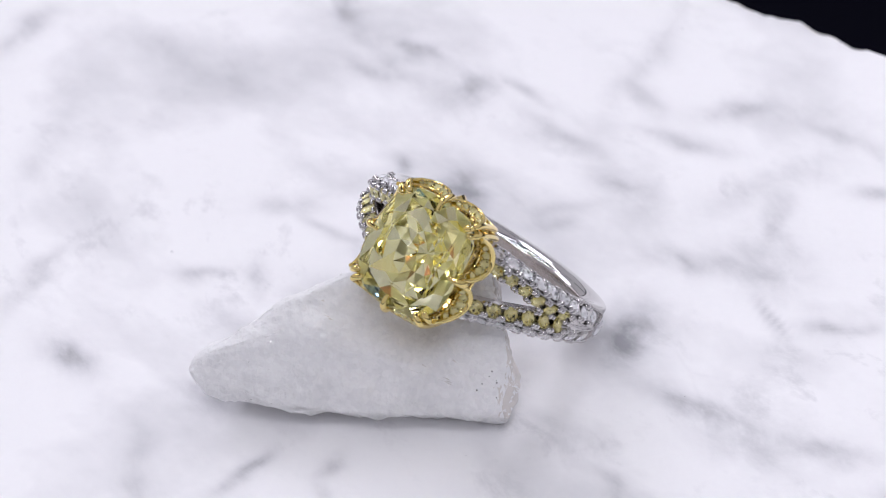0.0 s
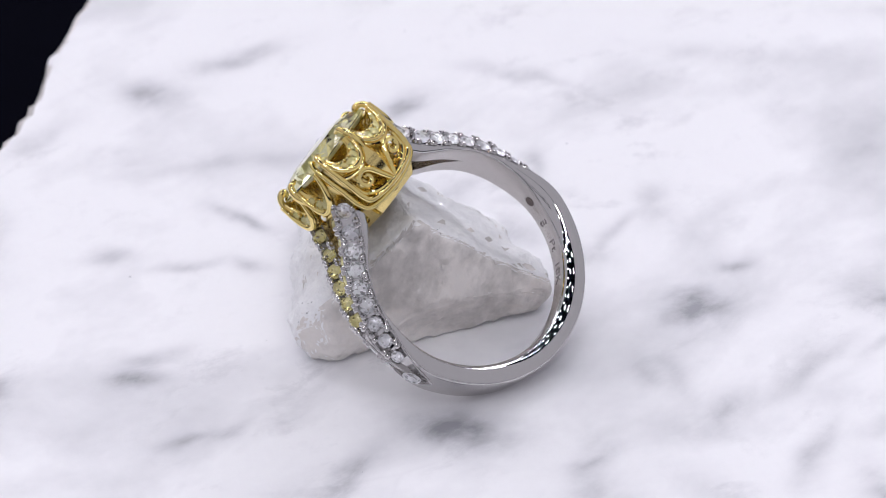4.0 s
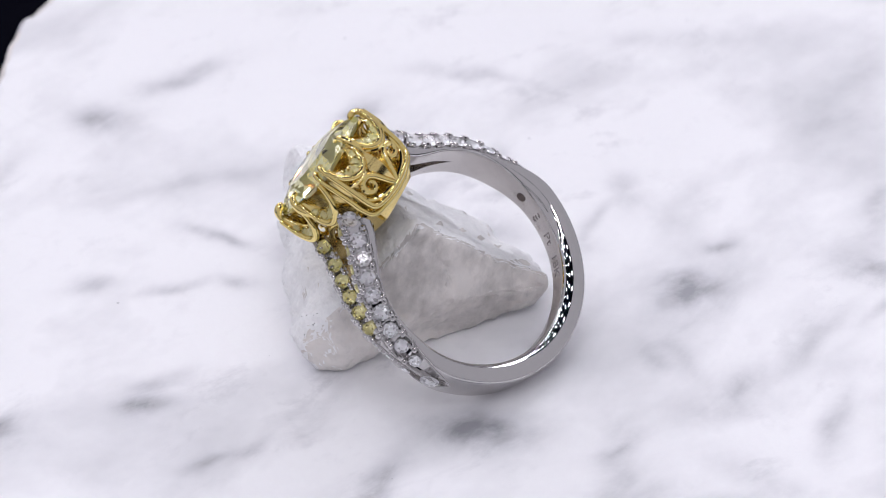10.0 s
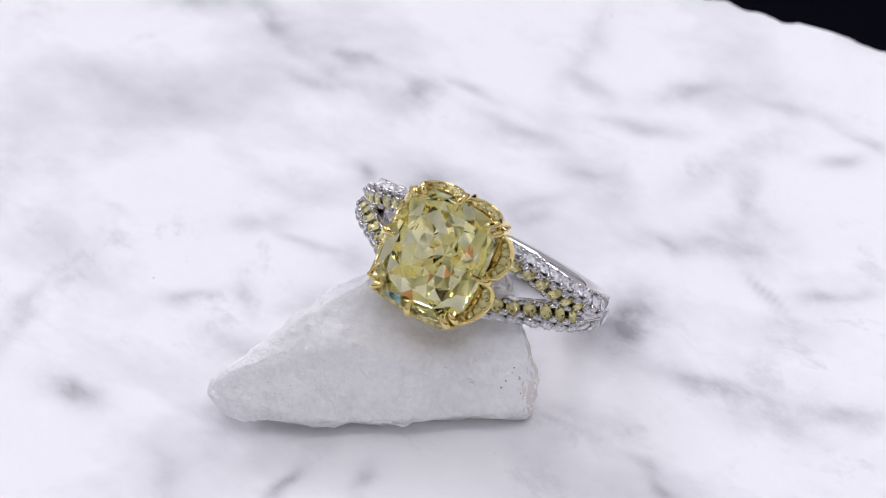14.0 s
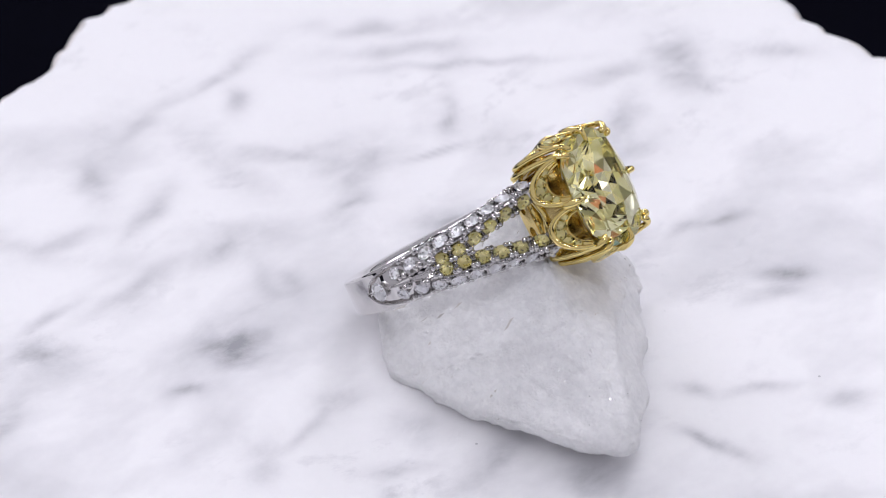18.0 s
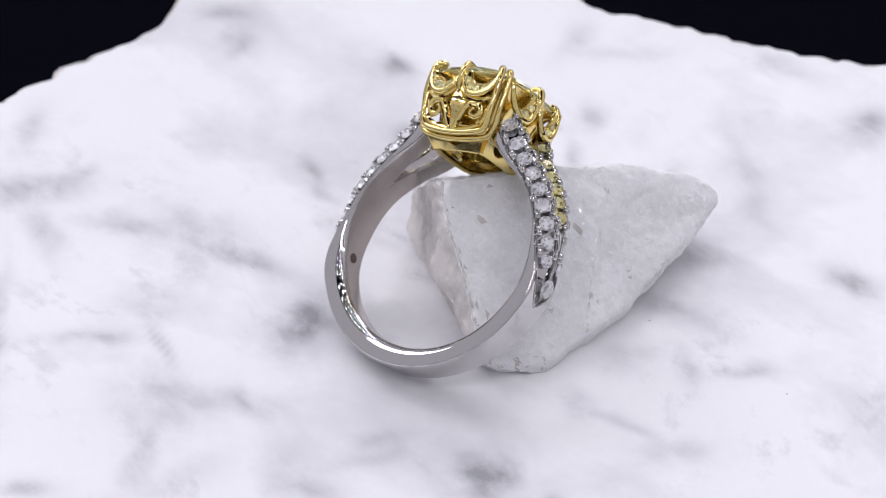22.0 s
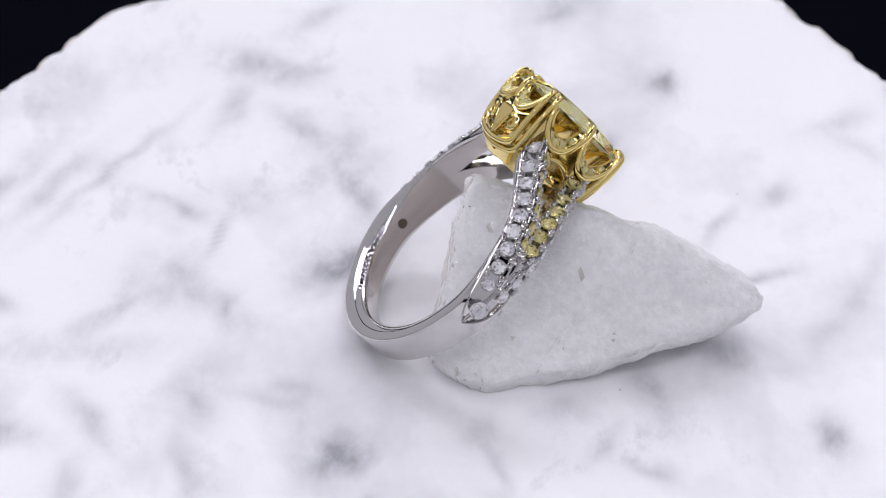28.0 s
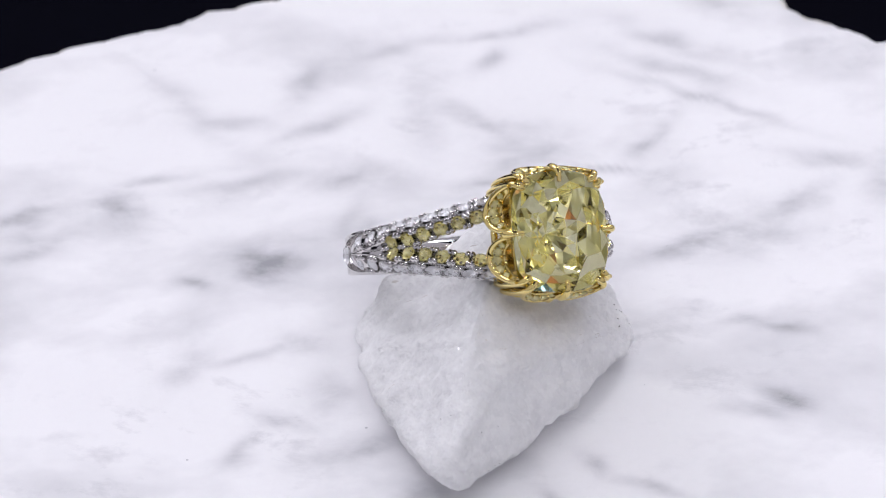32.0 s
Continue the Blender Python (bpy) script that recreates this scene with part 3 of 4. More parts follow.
def branch_corners(phi):
    """Bore, inner edge, ridge and outer edge of a branch, in its own half of the shank."""
    hw, R, g, ri = table_at(phi, HALF), table_at(phi, RADIUS), table_at(phi, GAP), table_at(phi, INNER)
    c = ease(-22, 8, phi)
    deep = table_at(phi, FALL) * c
    rx = 0.5 - 0.26 * c
    ridge = g + (hw - 0.68 * rx - g) * table_at(phi, RIDGE)
    flat = hw - 0.68 * rx
    edge = ridge + (flat - ridge) * table_at(phi, LANCET)
    # the edge lies on the fall from the ridge to the flank
    fall = R - deep * (edge - ridge) / (flat - ridge)
    return [(g, ri), (g, R - 0.70 * ease(8, 26, phi)), (ridge, R + 0.03 * c), (edge, fall)], (hw, rx, ri, R - deep)


def channel(a, b, wall, deep):
    """A sunk bed between the corners a and b."""
    a, b = Vector((*a, 0)), Vector((*b, 0))
    d = b - a
    n = Vector((-d.y, d.x, 0)).normalized()
    w = min(wall / max(d.length, 0.01), 0.3)
    return [tuple((a + d * f - n * q).to_2d()) for f, q in ((w, 0), (w * 1.3, deep), (1 - w * 1.3, deep), (1 - w, 0))]


def branch_section(phi):
    (bore, inner, ridge, edge), flank = branch_corners(phi)
    bed = 0.22 * ease(-22, -19, phi)
    bed2 = 0.22 * ease(12, 20, phi)
    low = 0.6 * bed * (1 - ease(-12.8, -10.5, phi))       # under the point stone the ridge gives way
    ridge2 = (ridge[0], ridge[1] - low)
    white = channel((ridge[0], ridge[1]), edge, 0.10, bed)
    white = [(white[0][0], white[0][1] - low)] + white[1:]
    return [bore, inner] + channel(inner, ridge2, 0.10, bed2) + [ridge2] + white + [edge] + side_arc(*flank)


def build_branch(ring, side, lat, meshes):
    bm = bmesh.new()
    secs = []
    for k in range(121):
        phi = JOIN + (TOP - JOIN) * k / 120
        secs.append([on_shank(side, phi, lat * y, r) for y, r in branch_section(phi)])
    sweep(bm, secs)
    for f in bm.faces:
        c = f.calc_center_median()
        if lat * f.normal.y < -0.8 or math.hypot(c.x, c.z) < table_at(math.degrees(math.atan2(c.z, abs(c.x))), INNER) + 0.03:
            f.material_index = 1
    ob = part("shoulder_branch", bm, [PLATINUM, SATIN], ring, "pave set platinum branch of the split shank")
    white, yellow, bead = meshes

    def face_pose(phi, i, j, f, lift):
        """The place and normal on the face between the section's corners i and j."""
        s, flank = branch_corners(phi)
        (y0, r0), (y1, r1) = s[i], s[j]
        y, r = y0 + (y1 - y0) * f, r0 + (r1 - r0) * f
        ny, nr = -(r1 - r0), (y1 - y0)
        L = math.hypot(ny, nr)
        ny, nr = ny / L, nr / L
        p = on_shank(side, phi, lat * (y + ny * lift), r + nr * lift)
        n = Vector((side * nr * math.cos(radians(phi)), lat * ny, side * side * nr * math.sin(radians(phi))))
        return p, n

    for k in range(9):
        phi = -2.6 + 8.55 * k
        size = 0.98 + 0.26 * min(1, k / 3)
        p, n = face_pose(phi, 2, 3, 0.5, 0.15)
        again("white_diamond", white[(3 * k + side + lat) % 4], ob, facing(p, n, k * 0.7) @ Matrix.Scale(size, 4))
        for e in (0.12, 0.86):
            for step in (-1.05, 1.05) if k < 8 else (0,):
                p, n = face_pose(min(phi + 4.27 + step, TOP), 2, 3, e, 0.15)
                again("bead", bead, ob, facing(p, n))
    for k in range(6):
        phi = 21 + 8.3 * k
        size = 1.0 + 0.14 * min(1, k / 2)
        p, n = face_pose(phi, 1, 2, 0.5, 0.15)
        again("yellow_diamond", yellow[(2 * k + side + lat) % 3], ob, facing(p, n, k * 0.9) @ Matrix.Scale(size, 4))
        for e in (0.12, 0.86):
            for step in (-0.95, 0.95):
                p, n = face_pose(min(phi - 4.15 + step, TOP), 1, 2, e, 0.15)
                again("bead", bead, ob, facing(p, n))
    grains = bmesh.new()
    for k in range(210):
        phi = JOIN + (TOP - JOIN) * k / 209
        s, flank = branch_corners(phi)
        spots = [(s[3][0], s[3][1] + 0.02)]
        if phi > -10:
            spots.append((s[2][0], s[2][1] + 0.01))
        if phi > 4:
            spots.append((s[1][0] + 0.03, s[1][1] + 0.01))
        for y, r in spots:
            bmesh.ops.create_icosphere(grains, subdivisions=1, radius=0.08, matrix=Matrix.Translation(on_shank(side, phi, lat * y, r)))
    tagged(part("milgrain", grains, PLATINUM, ob, "fine beaded platinum edging"), kind="stuff")
    return ob


# head: sides 0 and 2 look along the finger (+y, -y), sides 1 and 3 to the shoulders
W_SIDE = (3.35, 3.80, 3.35, 3.80)
D_SIDE = (4.15, 3.80, 4.15, 3.80)


def on_side(k, t, z, out=0.0):
    f = max(0.0, min(1.0, (z - 7.6) / 5.6))
    if k in (0, 2):
        w = t * W_SIDE[k] * (0.92 + 0.08 * f)
        d = D_SIDE[k] * (0.84 + 0.16 * f ** 0.8) + 0.32 * (1 - t * t) + 0.22 * math.sin(math.pi * f) + out
    else:
        taper = 0.77 + 0.23 * max(0.0, min(1.0, (z - 8.0) / 5.2)) ** 0.7
        w, d = t * W_SIDE[k] * taper, D_SIDE[k] * taper + 0.30 * (1 - t * t) + out
    return Vector(((w, d, z), (d, -w, z), (-w, -d, z), (-d, w, z))[k])


def both_sides(k, half):
    """Points along one half of a side and back along the other."""
    return [on_side(k, t, z, o) for t, z, o in half] + [on_side(k, -t, z, o) for t, z, o in half[-2::-1]]


def fill_panel(loops, place, thick):
    """A sheet bounded by the first loop and pierced by the others, laid by place(t, z)."""
    bm = bmesh.new()
    edges = []
    for loop in loops:
        vs = [bm.verts.new((t, z, 0)) for t, z in loop]
        edges += [bm.edges.new((vs[i], vs[(i + 1) % len(vs)])) for i in range(len(vs))]
    bmesh.ops.triangle_fill(bm, use_beauty=True, edges=edges)
    bmesh.ops.subdivide_edges(bm, edges=[e for e in bm.edges if e.calc_length() > 0.5], cuts=2)
    for v in bm.verts:
        v.co = place(v.co.x, v.co.y)
    bmesh.ops.recalc_face_normals(bm, faces=bm.faces)
    bmesh.ops.solidify(bm, geom=bm.faces[:], thickness=thick)
    return bm


def cup_wall(k, t, f):
    """A place on the tapered cup under the gallery: t across a side, f from its foot to its brim."""
    hx, hy, z = 2.15 + 0.75 * f, 2.35 + 0.95 * f, 7.2 + 1.15 * f + 0.25 * f * f
    w, d = (hx, hy) if k in (0, 2) else (hy, hx)
    w, d = w * t, d + 0.22 * (1 - t * t)
    return Vector(((w, d, z), (d, -w, z), (-w, -d, z), (-d, w, z))[k])


def build_petal(head, k, h, accent_me, bead_me):
    """One scalloped leaf between a corner claw and the middle claw, set with small stones."""
    fin = k in (0, 2)
    low = 10.95 if fin else 10.3
    out = 0.30 if fin else 0.80
    up = 13.1 if fin else 12.9
    turns = [math.pi * i / 32 for i in range(33)]
    arc = [on_side(k, h * (0.50 + 0.44 * math.cos(a)), 13.0 - (13.0 - low) * math.sin(a) ** 0.9, 0.14 + out * math.sin(a)) for a in turns]
    inner = [on_side(k, h * (0.50 + 0.34 * math.cos(a)), up - (up - low - 0.95) * math.sin(a), -0.12 + 0.16 * math.sin(a)) for a in turns]
    bm = bmesh.new()
    tube(bm, arc, [0.16 + (0.08 if fin else 0.11) * math.sin(a) for a in turns], 10)
    tube(bm, inner, 0.09, 8)
    A, B = [bm.verts.new(p * 0.992) for p in arc], [bm.verts.new(p * 0.992) for p in inner]
    C, D = [bm.verts.new(p * 0.965) for p in inner], [bm.verts.new(p * 0.965) for p in arc]
    for i in range(len(A) - 1):
        for P, Q in ((A, B), (B, C), (C, D)):
            bm.faces.new((P[i], P[i + 1], Q[i + 1], Q[i]))
    bmesh.ops.recalc_face_normals(bm, faces=bm.faces)
    petal = part("petal", bm, GOLD, head, "scalloped gold petal set with small yellow diamonds")
    for i in (6, 11, 16, 21, 26):
        p = arc[i].lerp(inner[i], 0.5)
        along, across = (arc[i + 1] - arc[i - 1]).normalized(), (inner[i] - arc[i]).normalized()
        nrm = along.cross(across)
        if nrm.dot(Vector((p.x, p.y, 2.0))) < 0:
            nrm = -nrm
        size = 1.12 if i == 16 else (1.0 if i in (11, 21) else 0.72)
        again("accent_diamond", accent_me, petal, facing(p + nrm * 0.14, nrm, i) @ Matrix.Scale(size, 4))
        if i < 26:
            for e in (0.2, 0.8):
                q = arc[i + 2].lerp(inner[i + 2], e)
                again("gold_bead", bead_me, petal, facing(q + nrm * 0.10, nrm))


def build_gallery(head, k):
    """The face that looks along the finger: a double wire frame, a spear leaf and two curled scrolls."""
    for name, half, r in (("claw_frame", [(0.74, 13.50, -0.70), (0.86, 13.60, -0.34), (0.95, 13.25, 0.02), (0.975, 12.2, 0.10), (0.975, 10.3, 0.10), (0.96, 9.1, 0.08), (0.86, 8.45, 0.08), (0.52, 8.12, 0.10), (0.0, 7.98, 0.12)], 0.235),
                          ("claw_frame", [(0.88, 13.46, -1.0), (0.99, 13.52, -0.72), (1.09, 13.05, -0.44), (1.11, 12.0, -0.42), (1.11, 10.3, -0.38), (1.09, 8.95, -0.36), (0.96, 8.15, -0.34), (0.55, 7.78, -0.28), (0.0, 7.62, -0.24)], 0.225)):
        bm = bmesh.new()
        pts = spline(both_sides(k, half), 7)
        n = len(pts)
        tube(bm, pts, [r * (0.42 + 0.58 * min(1, min(i, n - 1 - i) / 4)) + 0.05 * max(0, 1 - min(i, n - 1 - i) / 15) for i in range(n)], 14)
        part(name, bm, GOLD, head, "polished gold wire round one side ending in two claws")
    # spear shaped leaf that runs up into the middle claw
    bm = bmesh.new()
    prof = [(0.05, 12.2), (0.07, 11.7), (0.12, 11.25), (0.20, 10.8), (0.26, 10.35), (0.24, 9.85), (0.16, 9.25), (0.08, 8.7), (0.015, 8.15)]
    L = [bm.verts.new(on_side(k, -t, z, 0.12)) for t, z in prof]
    M = [bm.verts.new(on_side(k, 0, z, 0.24 + 1.9 * t)) for t, z in prof]
    Rr = [bm.verts.new(on_side(k, t, z, 0.12)) for t, z in prof]
    for i in range(len(prof) - 1):
        for P, Q in ((L, M), (M, Rr)):
            bm.faces.new((P[i], P[i + 1], Q[i + 1], Q[i]))
    bmesh.ops.recalc_face_normals(bm, faces=bm.faces)
    bmesh.ops.solidify(bm, geom=bm.faces[:], thickness=0.35)
    part("fleur", bm, GOLD_SATIN, head, "spear shaped gold leaf with a sharp middle ridge")
    for h in (-1, 1):
        # the leaf that carries the petal, from the spear to the corner
        bm = bmesh.new()
        pts = spline([on_side(k, h * 0.10, 11.5, 0.08), on_side(k, h * 0.30, 10.95, 0.10), on_side(k, h * 0.60, 10.72, 0.06), on_side(k, h * 0.94, 11.15, 0.0)], 7)
        n = len(pts)
        tube(bm, pts, [0.17 + 0.10 * math.sin(math.pi * i / (n - 1)) for i in range(n)], 10, flat=1.4)
        part("leaf", bm, GOLD, head, "gold leaf under a petal")
        bm = bmesh.new()
        pts = [on_side(k, h * 0.04, 8.12, 0.10), on_side(k, h * 0.15, 8.75, 0.12), on_side(k, h * 0.27, 9.6, 0.12)]
        for q in range(11):
            a = radians(160 - q * 42)
            rr = 0.78 * (1 - q / 14)
            pts.append(on_side(k, h * (0.565 + rr * math.cos(a) / 3.1), 9.72 + 0.95 * rr * math.sin(a), 0.12))
        pts = spline(pts, 4)
        n = len(pts)
        tube(bm, pts, [0.12 + 0.13 * math.sin(math.pi * min(1.0, 0.12 + i / n)) for i in range(n)], 10, flat=1.2)
        part("scroll", bm, GOLD, head, "curled gold scroll")
        # outer stem of the opening, along the frame
        bm = bmesh.new()
        pts = spline([on_side(k, h * 0.10, 8.2, 0.02), on_side(k, h * 0.52, 8.45, 0.02), on_side(k, h * 0.84, 9.1, 0.0), on_side(k, h * 0.90, 10.3, 0.0)], 6)
        tube(bm, pts, 0.20, 8)
        part("stem", bm, GOLD, head)


def build_head(ring, accent_me, bead_me):
    bm = bmesh.new()
    # brim and foot of the cup: two rounded square bars
    for f, r in ((1.0, 0.24), (0.0, 0.22)):
        pts = []
        for k in range(4):
            pts += [cup_wall(k, t, f) for t in ((0.92, 0.6, 0.2, -0.2, -0.6, -0.92) if k in (1, 3) else (-0.92, -0.6, -0.2, 0.2, 0.6, 0.92)[::-1])]
        pts.sort(key=lambda p: math.atan2(p.y, p.x))
        tube(bm, pts, r, 8, closed=True)
    bmesh.ops.recalc_face_normals(bm, faces=bm.faces)
    head = part("basket", bm, GOLD, ring, "yellow gold filigree basket setting")
    bm = bmesh.new()
    rows = []
    for z, hx, hy in ((8.2, 2.55, 2.95), (9.4, 2.75, 3.2), (10.8, 3.0, 3.45), (12.2, 3.35, 3.85), (12.75, 3.85, 4.38), (12.75, 3.78, 4.30), (12.2, 3.15, 3.65), (10.8, 2.8, 3.2), (9.4, 2.5, 2.95), (8.2, 2.3, 2.7)):
        row = []
        for k in range(40):
            a = 2 * math.pi * k / 40
            f = (abs(math.cos(a)) ** 5 + abs(math.sin(a)) ** 5) ** -0.2
            row.append(bm.verts.new((hx * f * math.cos(a), hy * f * math.sin(a), z)))
        rows.append(row)
    for A, B in zip(rows, rows[1:] + rows[:1]):
        for k in range(40):
            bm.faces.new((A[k], A[(k + 1) % 40], B[(k + 1) % 40], B[k]))
    bmesh.ops.recalc_face_normals(bm, faces=bm.faces)
    part("liner", bm, GOLD_SATIN, head, "gold wall behind the scrolls")
    for k in range(4):
        fin = k in (0, 2)
        window = [(0.27 * math.cos(q) * (1 - 0.25 * abs(math.sin(q))), 0.52 + 0.30 * math.sin(q)) for q in (2 * math.pi * i / 16 for i in range(16))]
        holes = [window]
        if not fin:
            holes = [[(t + o, f) for t, f in window] for o in (-0.42, 0.42)]
        brim = [(-1, 0), (-0.5, 0), (0, 0), (0.5, 0), (1, 0), (1, 0.5), (1, 1), (0.5, 1), (0, 1), (-0.5, 1), (-1, 1), (-1, 0.5)]
        part("cup_wall", fill_panel([brim] + holes, lambda t, f: cup_wall(k, t, f), 0.30), GOLD_SATIN, head, "tapered gold wall pierced by a small window")
        # the middle claw
        bm = bmesh.new()
        pts = spline([on_side(k, 0, 11.0, 0.22), on_side(k, 0, 12.3, 0.36), on_side(k, 0, 13.1, 0.22), on_side(k, 0, 13.62, -0.15), on_side(k, 0, 13.60, -0.85)], 6)
        n = len(pts)
        tube(bm, pts, [0.05 + 0.13 * min(1, i / 7) + 0.13 * math.sin(math.pi * min(1.0, 1.15 * i / (n - 1))) if i < n - 1 else 0.07 for i in range(n)], 12)
        part("middle_claw", bm, GOLD, head, "pointed gold claw at the middle of a side")
        for h in (-1, 1):
            build_petal(head, k, h, accent_me, bead_me)
        if fin:
            build_gallery(head, k)
        else:
            # arch under the petals, between the branches
            bm = bmesh.new()
            pts = spline([on_side(k, -0.75, 8.8, 0.0), on_side(k, -0.42, 9.4, 0.1), on_side(k, 0, 9.9, 0.15), on_side(k, 0.42, 9.4, 0.1), on_side(k, 0.75, 8.8, 0.0)], 6)
            tube(bm, pts, 0.26, 10)
            part("arch", bm, GOLD, head, "gold arch between the branches")
    return head


def build_centre_stone(ring):
    """A cushion cut: large table, star, kite and girdle facets above, three tiers of facets below."""
    bm = bmesh.new()
    rng = random.Random(4)

    def ring_of(n, s, z, off=0.0, e=3.4, shake=0.0):
        out = []
        for k in range(n):
            a = 2 * math.pi * (k + off) / n
            ca, sa = math.cos(a), math.sin(a)
            f = (abs(ca) ** e + abs(sa) ** e) ** (-1 / e)
            out.append(bm.verts.new((3.95 * s * f * ca + rng.uniform(-shake, shake), 4.5 * s * f * sa + rng.uniform(-shake, shake), z + rng.uniform(-shake, shake))))
        return out

    def weave(A, B):
        """Facets between two rings of the same number, the second half a step ahead."""
        n = len(A)
        for k in range(n):
            bm.faces.new((A[k], B[k], A[(k + 1) % n]))
            bm.faces.new((B[k], B[(k + 1) % n], A[(k + 1) % n]))

    table = ring_of(8, 0.62, 14.0, 0.5, 2.6)
    kite = ring_of(8, 0.83, 13.66, 1.0, 3.0)
    girdle = ring_of(16, 1.0, 13.12, 2.0)
    bm.faces.new(table)
    for k in range(8):
        # girdle points 2k - 1, 2k and 2k + 1 lie round the kite's point k
        a, b, c = girdle[(2 * k - 1) % 16], girdle[2 * k], girdle[(2 * k + 1) % 16]
        k1 = (k + 1) % 8
        bm.faces.new((table[k], kite[k], table[k1]))
        bm.faces.new((kite[k], a, b))
        bm.faces.new((kite[k], b, c))
        bm.faces.new((table[k1], kite[k], c, kite[k1]))
    low = [girdle, ring_of(16, 0.99, 12.98, 2.5)]
    for i, (f, e, drop) in enumerate(((0.83, 3.0, 0.62), (0.67, 2.9, 1.18), (0.51, 2.7, 1.76), (0.35, 2.4, 2.30), (0.18, 2.2, 2.84))):
        low.append(ring_of(16, f, 12.98 - drop, 3.0 + 0.5 * i, e, 0.15))
    for A, B in zip(low, low[1:]):
        weave(A, B)
    tip = bm.verts.new((0, 0, 9.6))
    L = low[-1]
    for k in range(16):
        bm.faces.new((L[k], tip, L[(k + 1) % 16]))
    bmesh.ops.recalc_face_normals(bm, faces=bm.faces)
    # below the girdle, facets take the painted flashes at random
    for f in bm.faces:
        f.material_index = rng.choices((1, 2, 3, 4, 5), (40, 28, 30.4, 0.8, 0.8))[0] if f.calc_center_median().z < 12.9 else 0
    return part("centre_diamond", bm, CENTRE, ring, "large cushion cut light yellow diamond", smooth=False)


def gem_mesh(name, r, mat, seed=7):
    bm = bmesh.new()
    brilliant(bm, r, 8, seed)
    bmesh.ops.scale(bm, vec=(MM,) * 3, verts=bm.verts)
    me = bpy.data.meshes.new(name)
    bm.to_mesh(me)
    bm.free()
    for m in mat:
        me.materials.append(m)
    return me


def build_ring():
    ring = new("ring")
    ring.empty_display_size = 0.005
    tagged(ring, "platinum split shank ring with large yellow diamond, leaning on the rock", "ring")
    white = [gem_mesh("white_diamond", 0.53, DIAMOND, k) for k in (3, 7, 12, 20)]
    yellow = [gem_mesh("yellow_diamond", 0.53, YELLOW, k) for k in (2, 9, 15)]
    accent = gem_mesh("accent_diamond", 0.42, YELLOW)
    tip = gem_mesh("tip_diamond", 0.76, DIAMOND)
    beads = []
    for name, r, mat in (("bead", 0.255, PLATINUM), ("gold_bead", 0.14, GOLD)):
        bm = bmesh.new()
        bmesh.ops.create_icosphere(bm, subdivisions=2, radius=r * MM)
        for v in bm.verts:
            if v.co.z < 0:
                v.co.z *= 2.6
        me = bpy.data.meshes.new(name)
        bm.to_mesh(me)
        bm.free()
        me.materials.append(mat)
        me.polygons.foreach_set("use_smooth", [True] * len(me.polygons))
        beads.append(me)
    build_band(ring)
    for side in (-1, 1):
        # the large stone at the point of each shoulder
        again("tip_diamond", tip, ring, facing(on_shank(side, -13.0, 0, R_OUT + 0.16), on_shank(side, -13.0, 0, 1)))
        for lat in (-1, 1):
            build_branch(ring, side, lat, (white, yellow, beads[0]))
    build_head(ring, accent, beads[1])
    build_centre_stone(ring)
    return ring


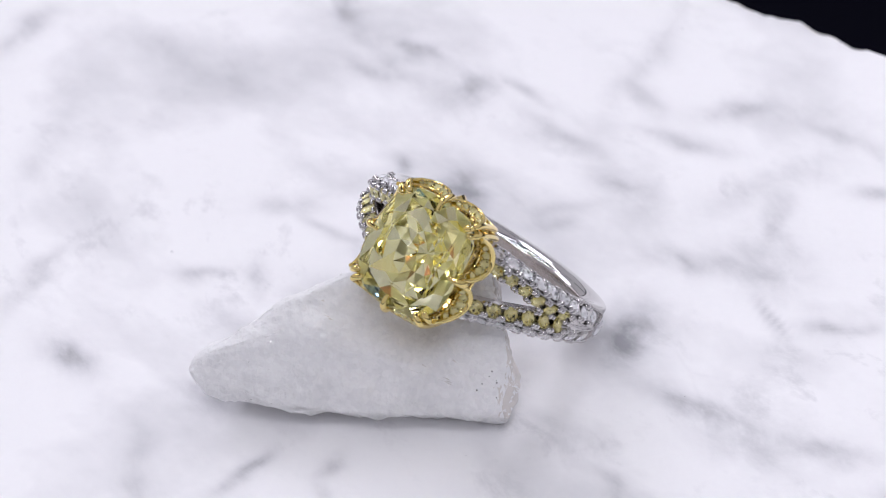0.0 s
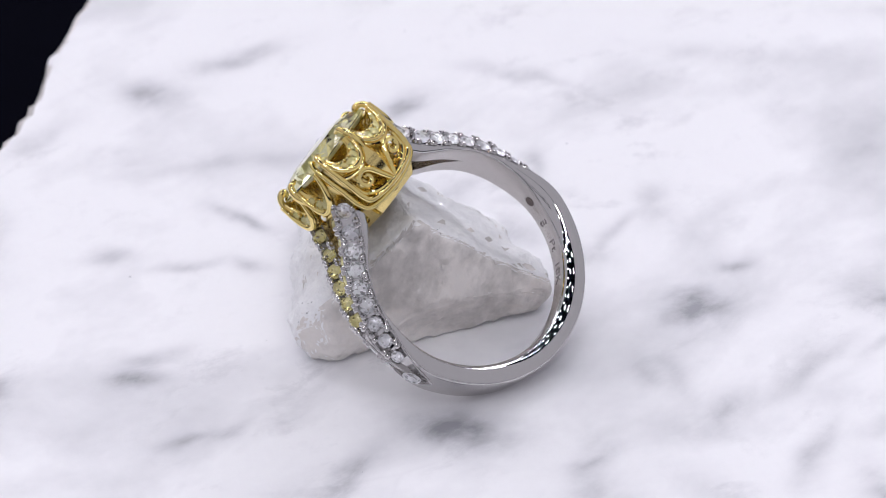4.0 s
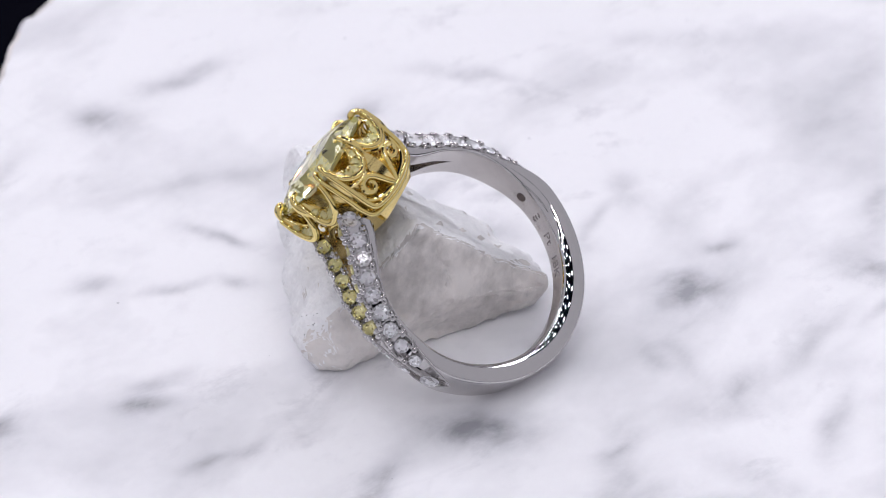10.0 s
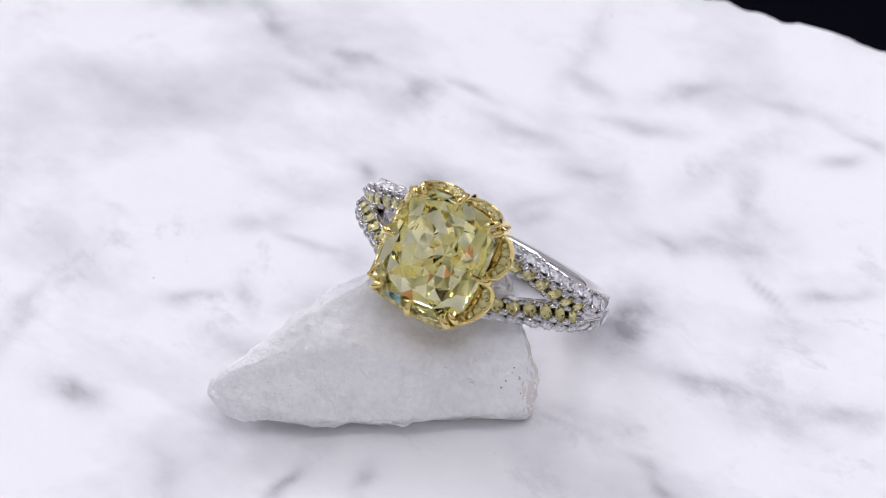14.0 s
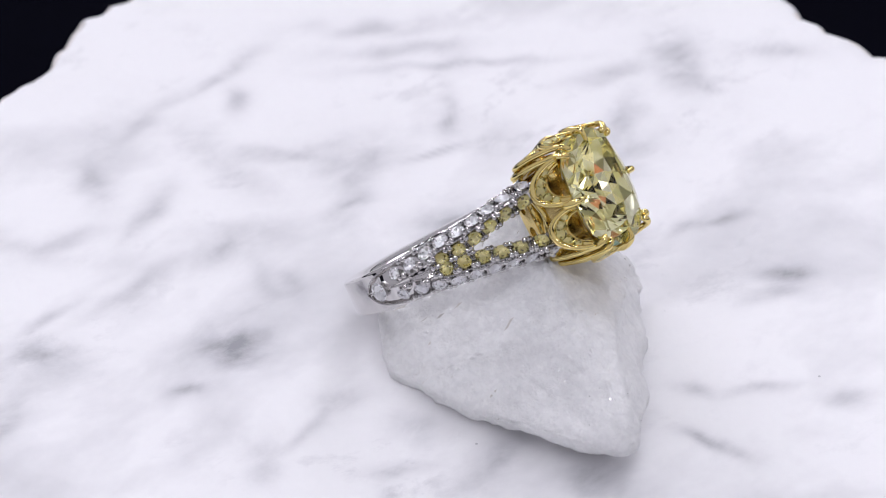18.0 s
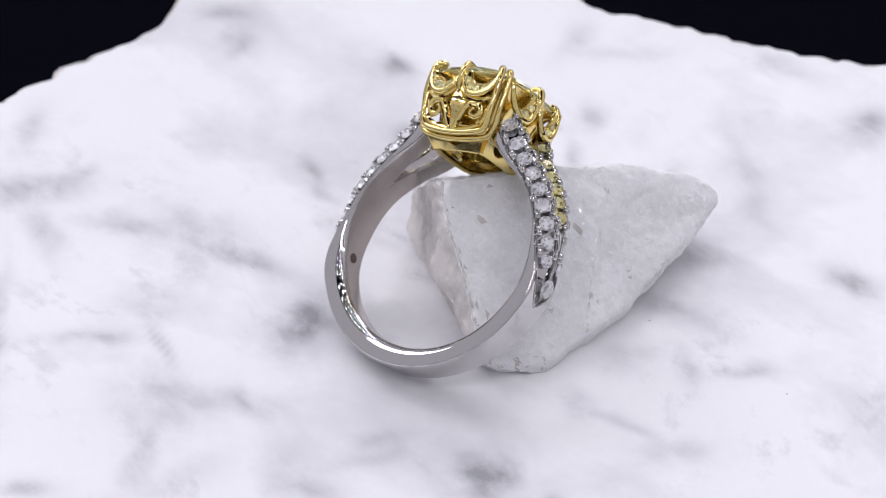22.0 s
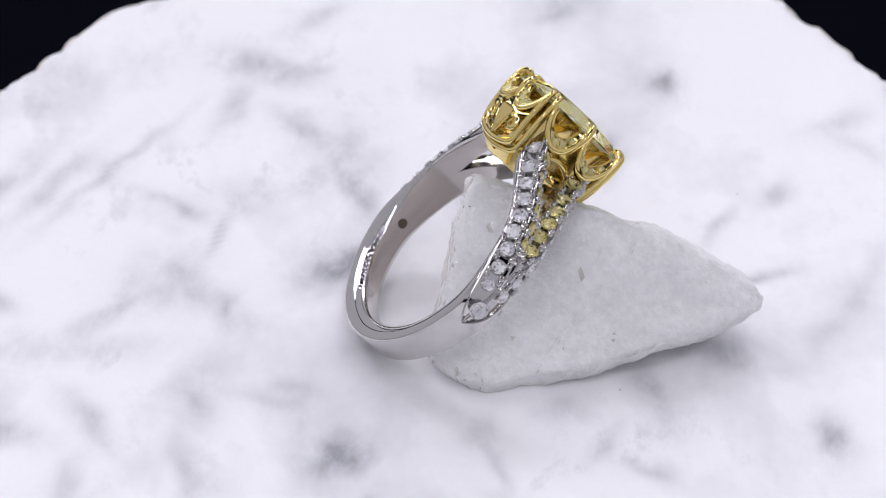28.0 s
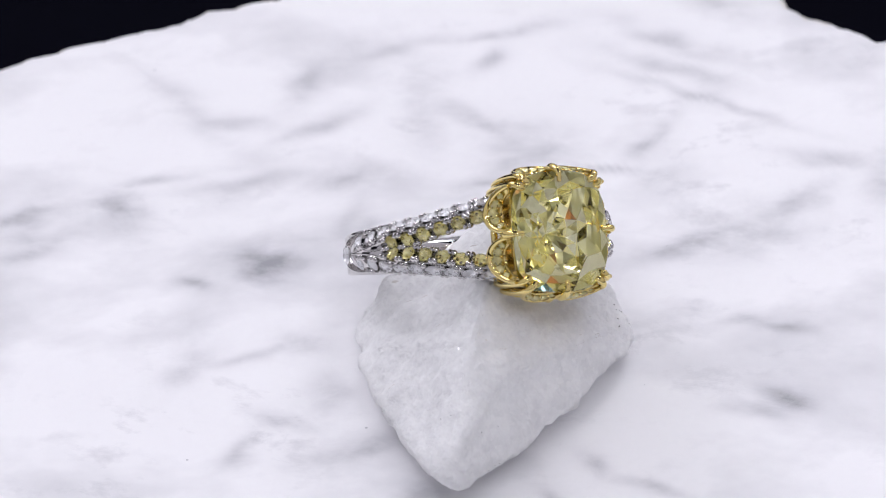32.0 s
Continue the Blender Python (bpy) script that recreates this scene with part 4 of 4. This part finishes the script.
# ---- the lamp panels over the table, black housings with rows of small bulbs ----
def build_lamp_panel(place, wide, deep, rows, count, strength, size=2.6, feet=(-1, 1)):
    """A panel at a pose (metres) that looks down its -z; wide, deep and the bulbs' size in millimetres."""
    bm = bmesh.new()
    bmesh.ops.create_cube(bm, size=1.0)
    bmesh.ops.scale(bm, vec=(wide, deep, 10), verts=bm.verts)
    bmesh.ops.bevel(bm, geom=bm.edges[:], offset=2.0, segments=2, affect="EDGES")
    panel = link_mesh("lamp_panel", bm, VELVET, smooth=False)
    panel.matrix_world = place
    tagged(panel, "black lamp panel with rows of small white bulbs on two posts", "lamp", group="lamp panels")
    glow, nt, b = material("bulb_glow")
    b.inputs["Emission Color"].default_value = (0.985, 0.97, 1.06, 1)
    b.inputs["Emission Strength"].default_value = strength
    bm = bmesh.new()
    bmesh.ops.create_uvsphere(bm, u_segments=10, v_segments=6, radius=size * MM)
    me = bpy.data.meshes.new("bulb")
    bm.to_mesh(me)
    bm.free()
    me.materials.append(glow)
    for j in range(rows):
        for k in range(count):
            x = (k / (count - 1) - 0.5) * (wide - 16)
            y = ((j + 0.5) / rows - 0.5) * deep
            again("bulb", me, panel, Matrix.Translation((x, y, -6)))
    for x in (f * (wide / 2 - 5) for f in feet):
        top = panel.matrix_world @ Vector((x * MM, 0, 0.004))
        bm = bmesh.new()
        tube(bm, [(top.x * 1000, top.y * 1000, -14), (top.x * 1000, top.y * 1000, -8), top * 1000], [16, 5, 5], 12)
        post = link_mesh("post", bm, VELVET, panel)
        post.matrix_parent_inverse = panel.matrix_world.inverted()
    return panel


# ---- black board round the lens, added out of view to darken reflections ----
def build_screen():
    bm = bmesh.new()
    secs = []
    for k in range(41):
        a = 2 * math.pi * k / 40
        ca, sa = math.cos(a), math.sin(a)
        f = (abs(ca) ** 6 + abs(sa) ** 6) ** (-1 / 6)
        secs.append([Vector((22 * ca, 22 * sa, -2)), Vector((27 * f * ca, 27 * f * sa, -2)), Vector((27 * f * ca, 27 * f * sa, 2)), Vector((22 * ca, 22 * sa, 2))])
    rows = [[bm.verts.new(p) for p in q] for q in secs[:-1]]
    for i in range(40):
        A, B = rows[i], rows[(i + 1) % 40]
        for j in range(4):
            bm.faces.new((A[j], B[j], B[(j + 1) % 4], A[(j + 1) % 4]))
    bmesh.ops.recalc_face_normals(bm, faces=bm.faces)
    board = link_mesh("added_lens_board", bm, VELVET, smooth=False)
    board.matrix_world = EYE @ pose(0, 0, 0.02)
    tagged(board, "added matt black board with a round hole for the lens, out of view", "board")
    for x in (-0.020, 0.020):
        top = board.matrix_world @ Vector((x, -0.0235, 0.002))
        bm = bmesh.new()
        tube(bm, [(top.x * 1000, top.y * 1000, -14), (top.x * 1000, top.y * 1000, -8), top * 1000], [16, 5, 5], 12)
        leg = link_mesh("leg", bm, VELVET, board)
        leg.matrix_parent_inverse = board.matrix_world.inverted()
    return board


build_screen()
build_ground()
slab = build_slab()
rock = build_rock()
ring_thing = build_ring()
RING_AT = (0, 0, 0.008)
build_lamp_panel(look((0.0, -0.16, 0.33), RING_AT), 440, 30, 1, 24, 88.0, 3.6)
build_lamp_panel(look((0.0, 0.26, 0.27), RING_AT), 300, 24, 1, 26, 60.0)
build_lamp_panel(pose(0.0, 0.05, 0.44, 0, 0, 90), 660, 400, 3, 16, 31.5, 7.0, (0.86, 1))


def motions():
    for thing, base in ((slab, Matrix()), (rock, Matrix()), (ring_thing, RING_POSE)):
        walk(thing, [(t, pose(0, 0, 0, 0, 0, a) @ base) for t, a in TURN])


motions()
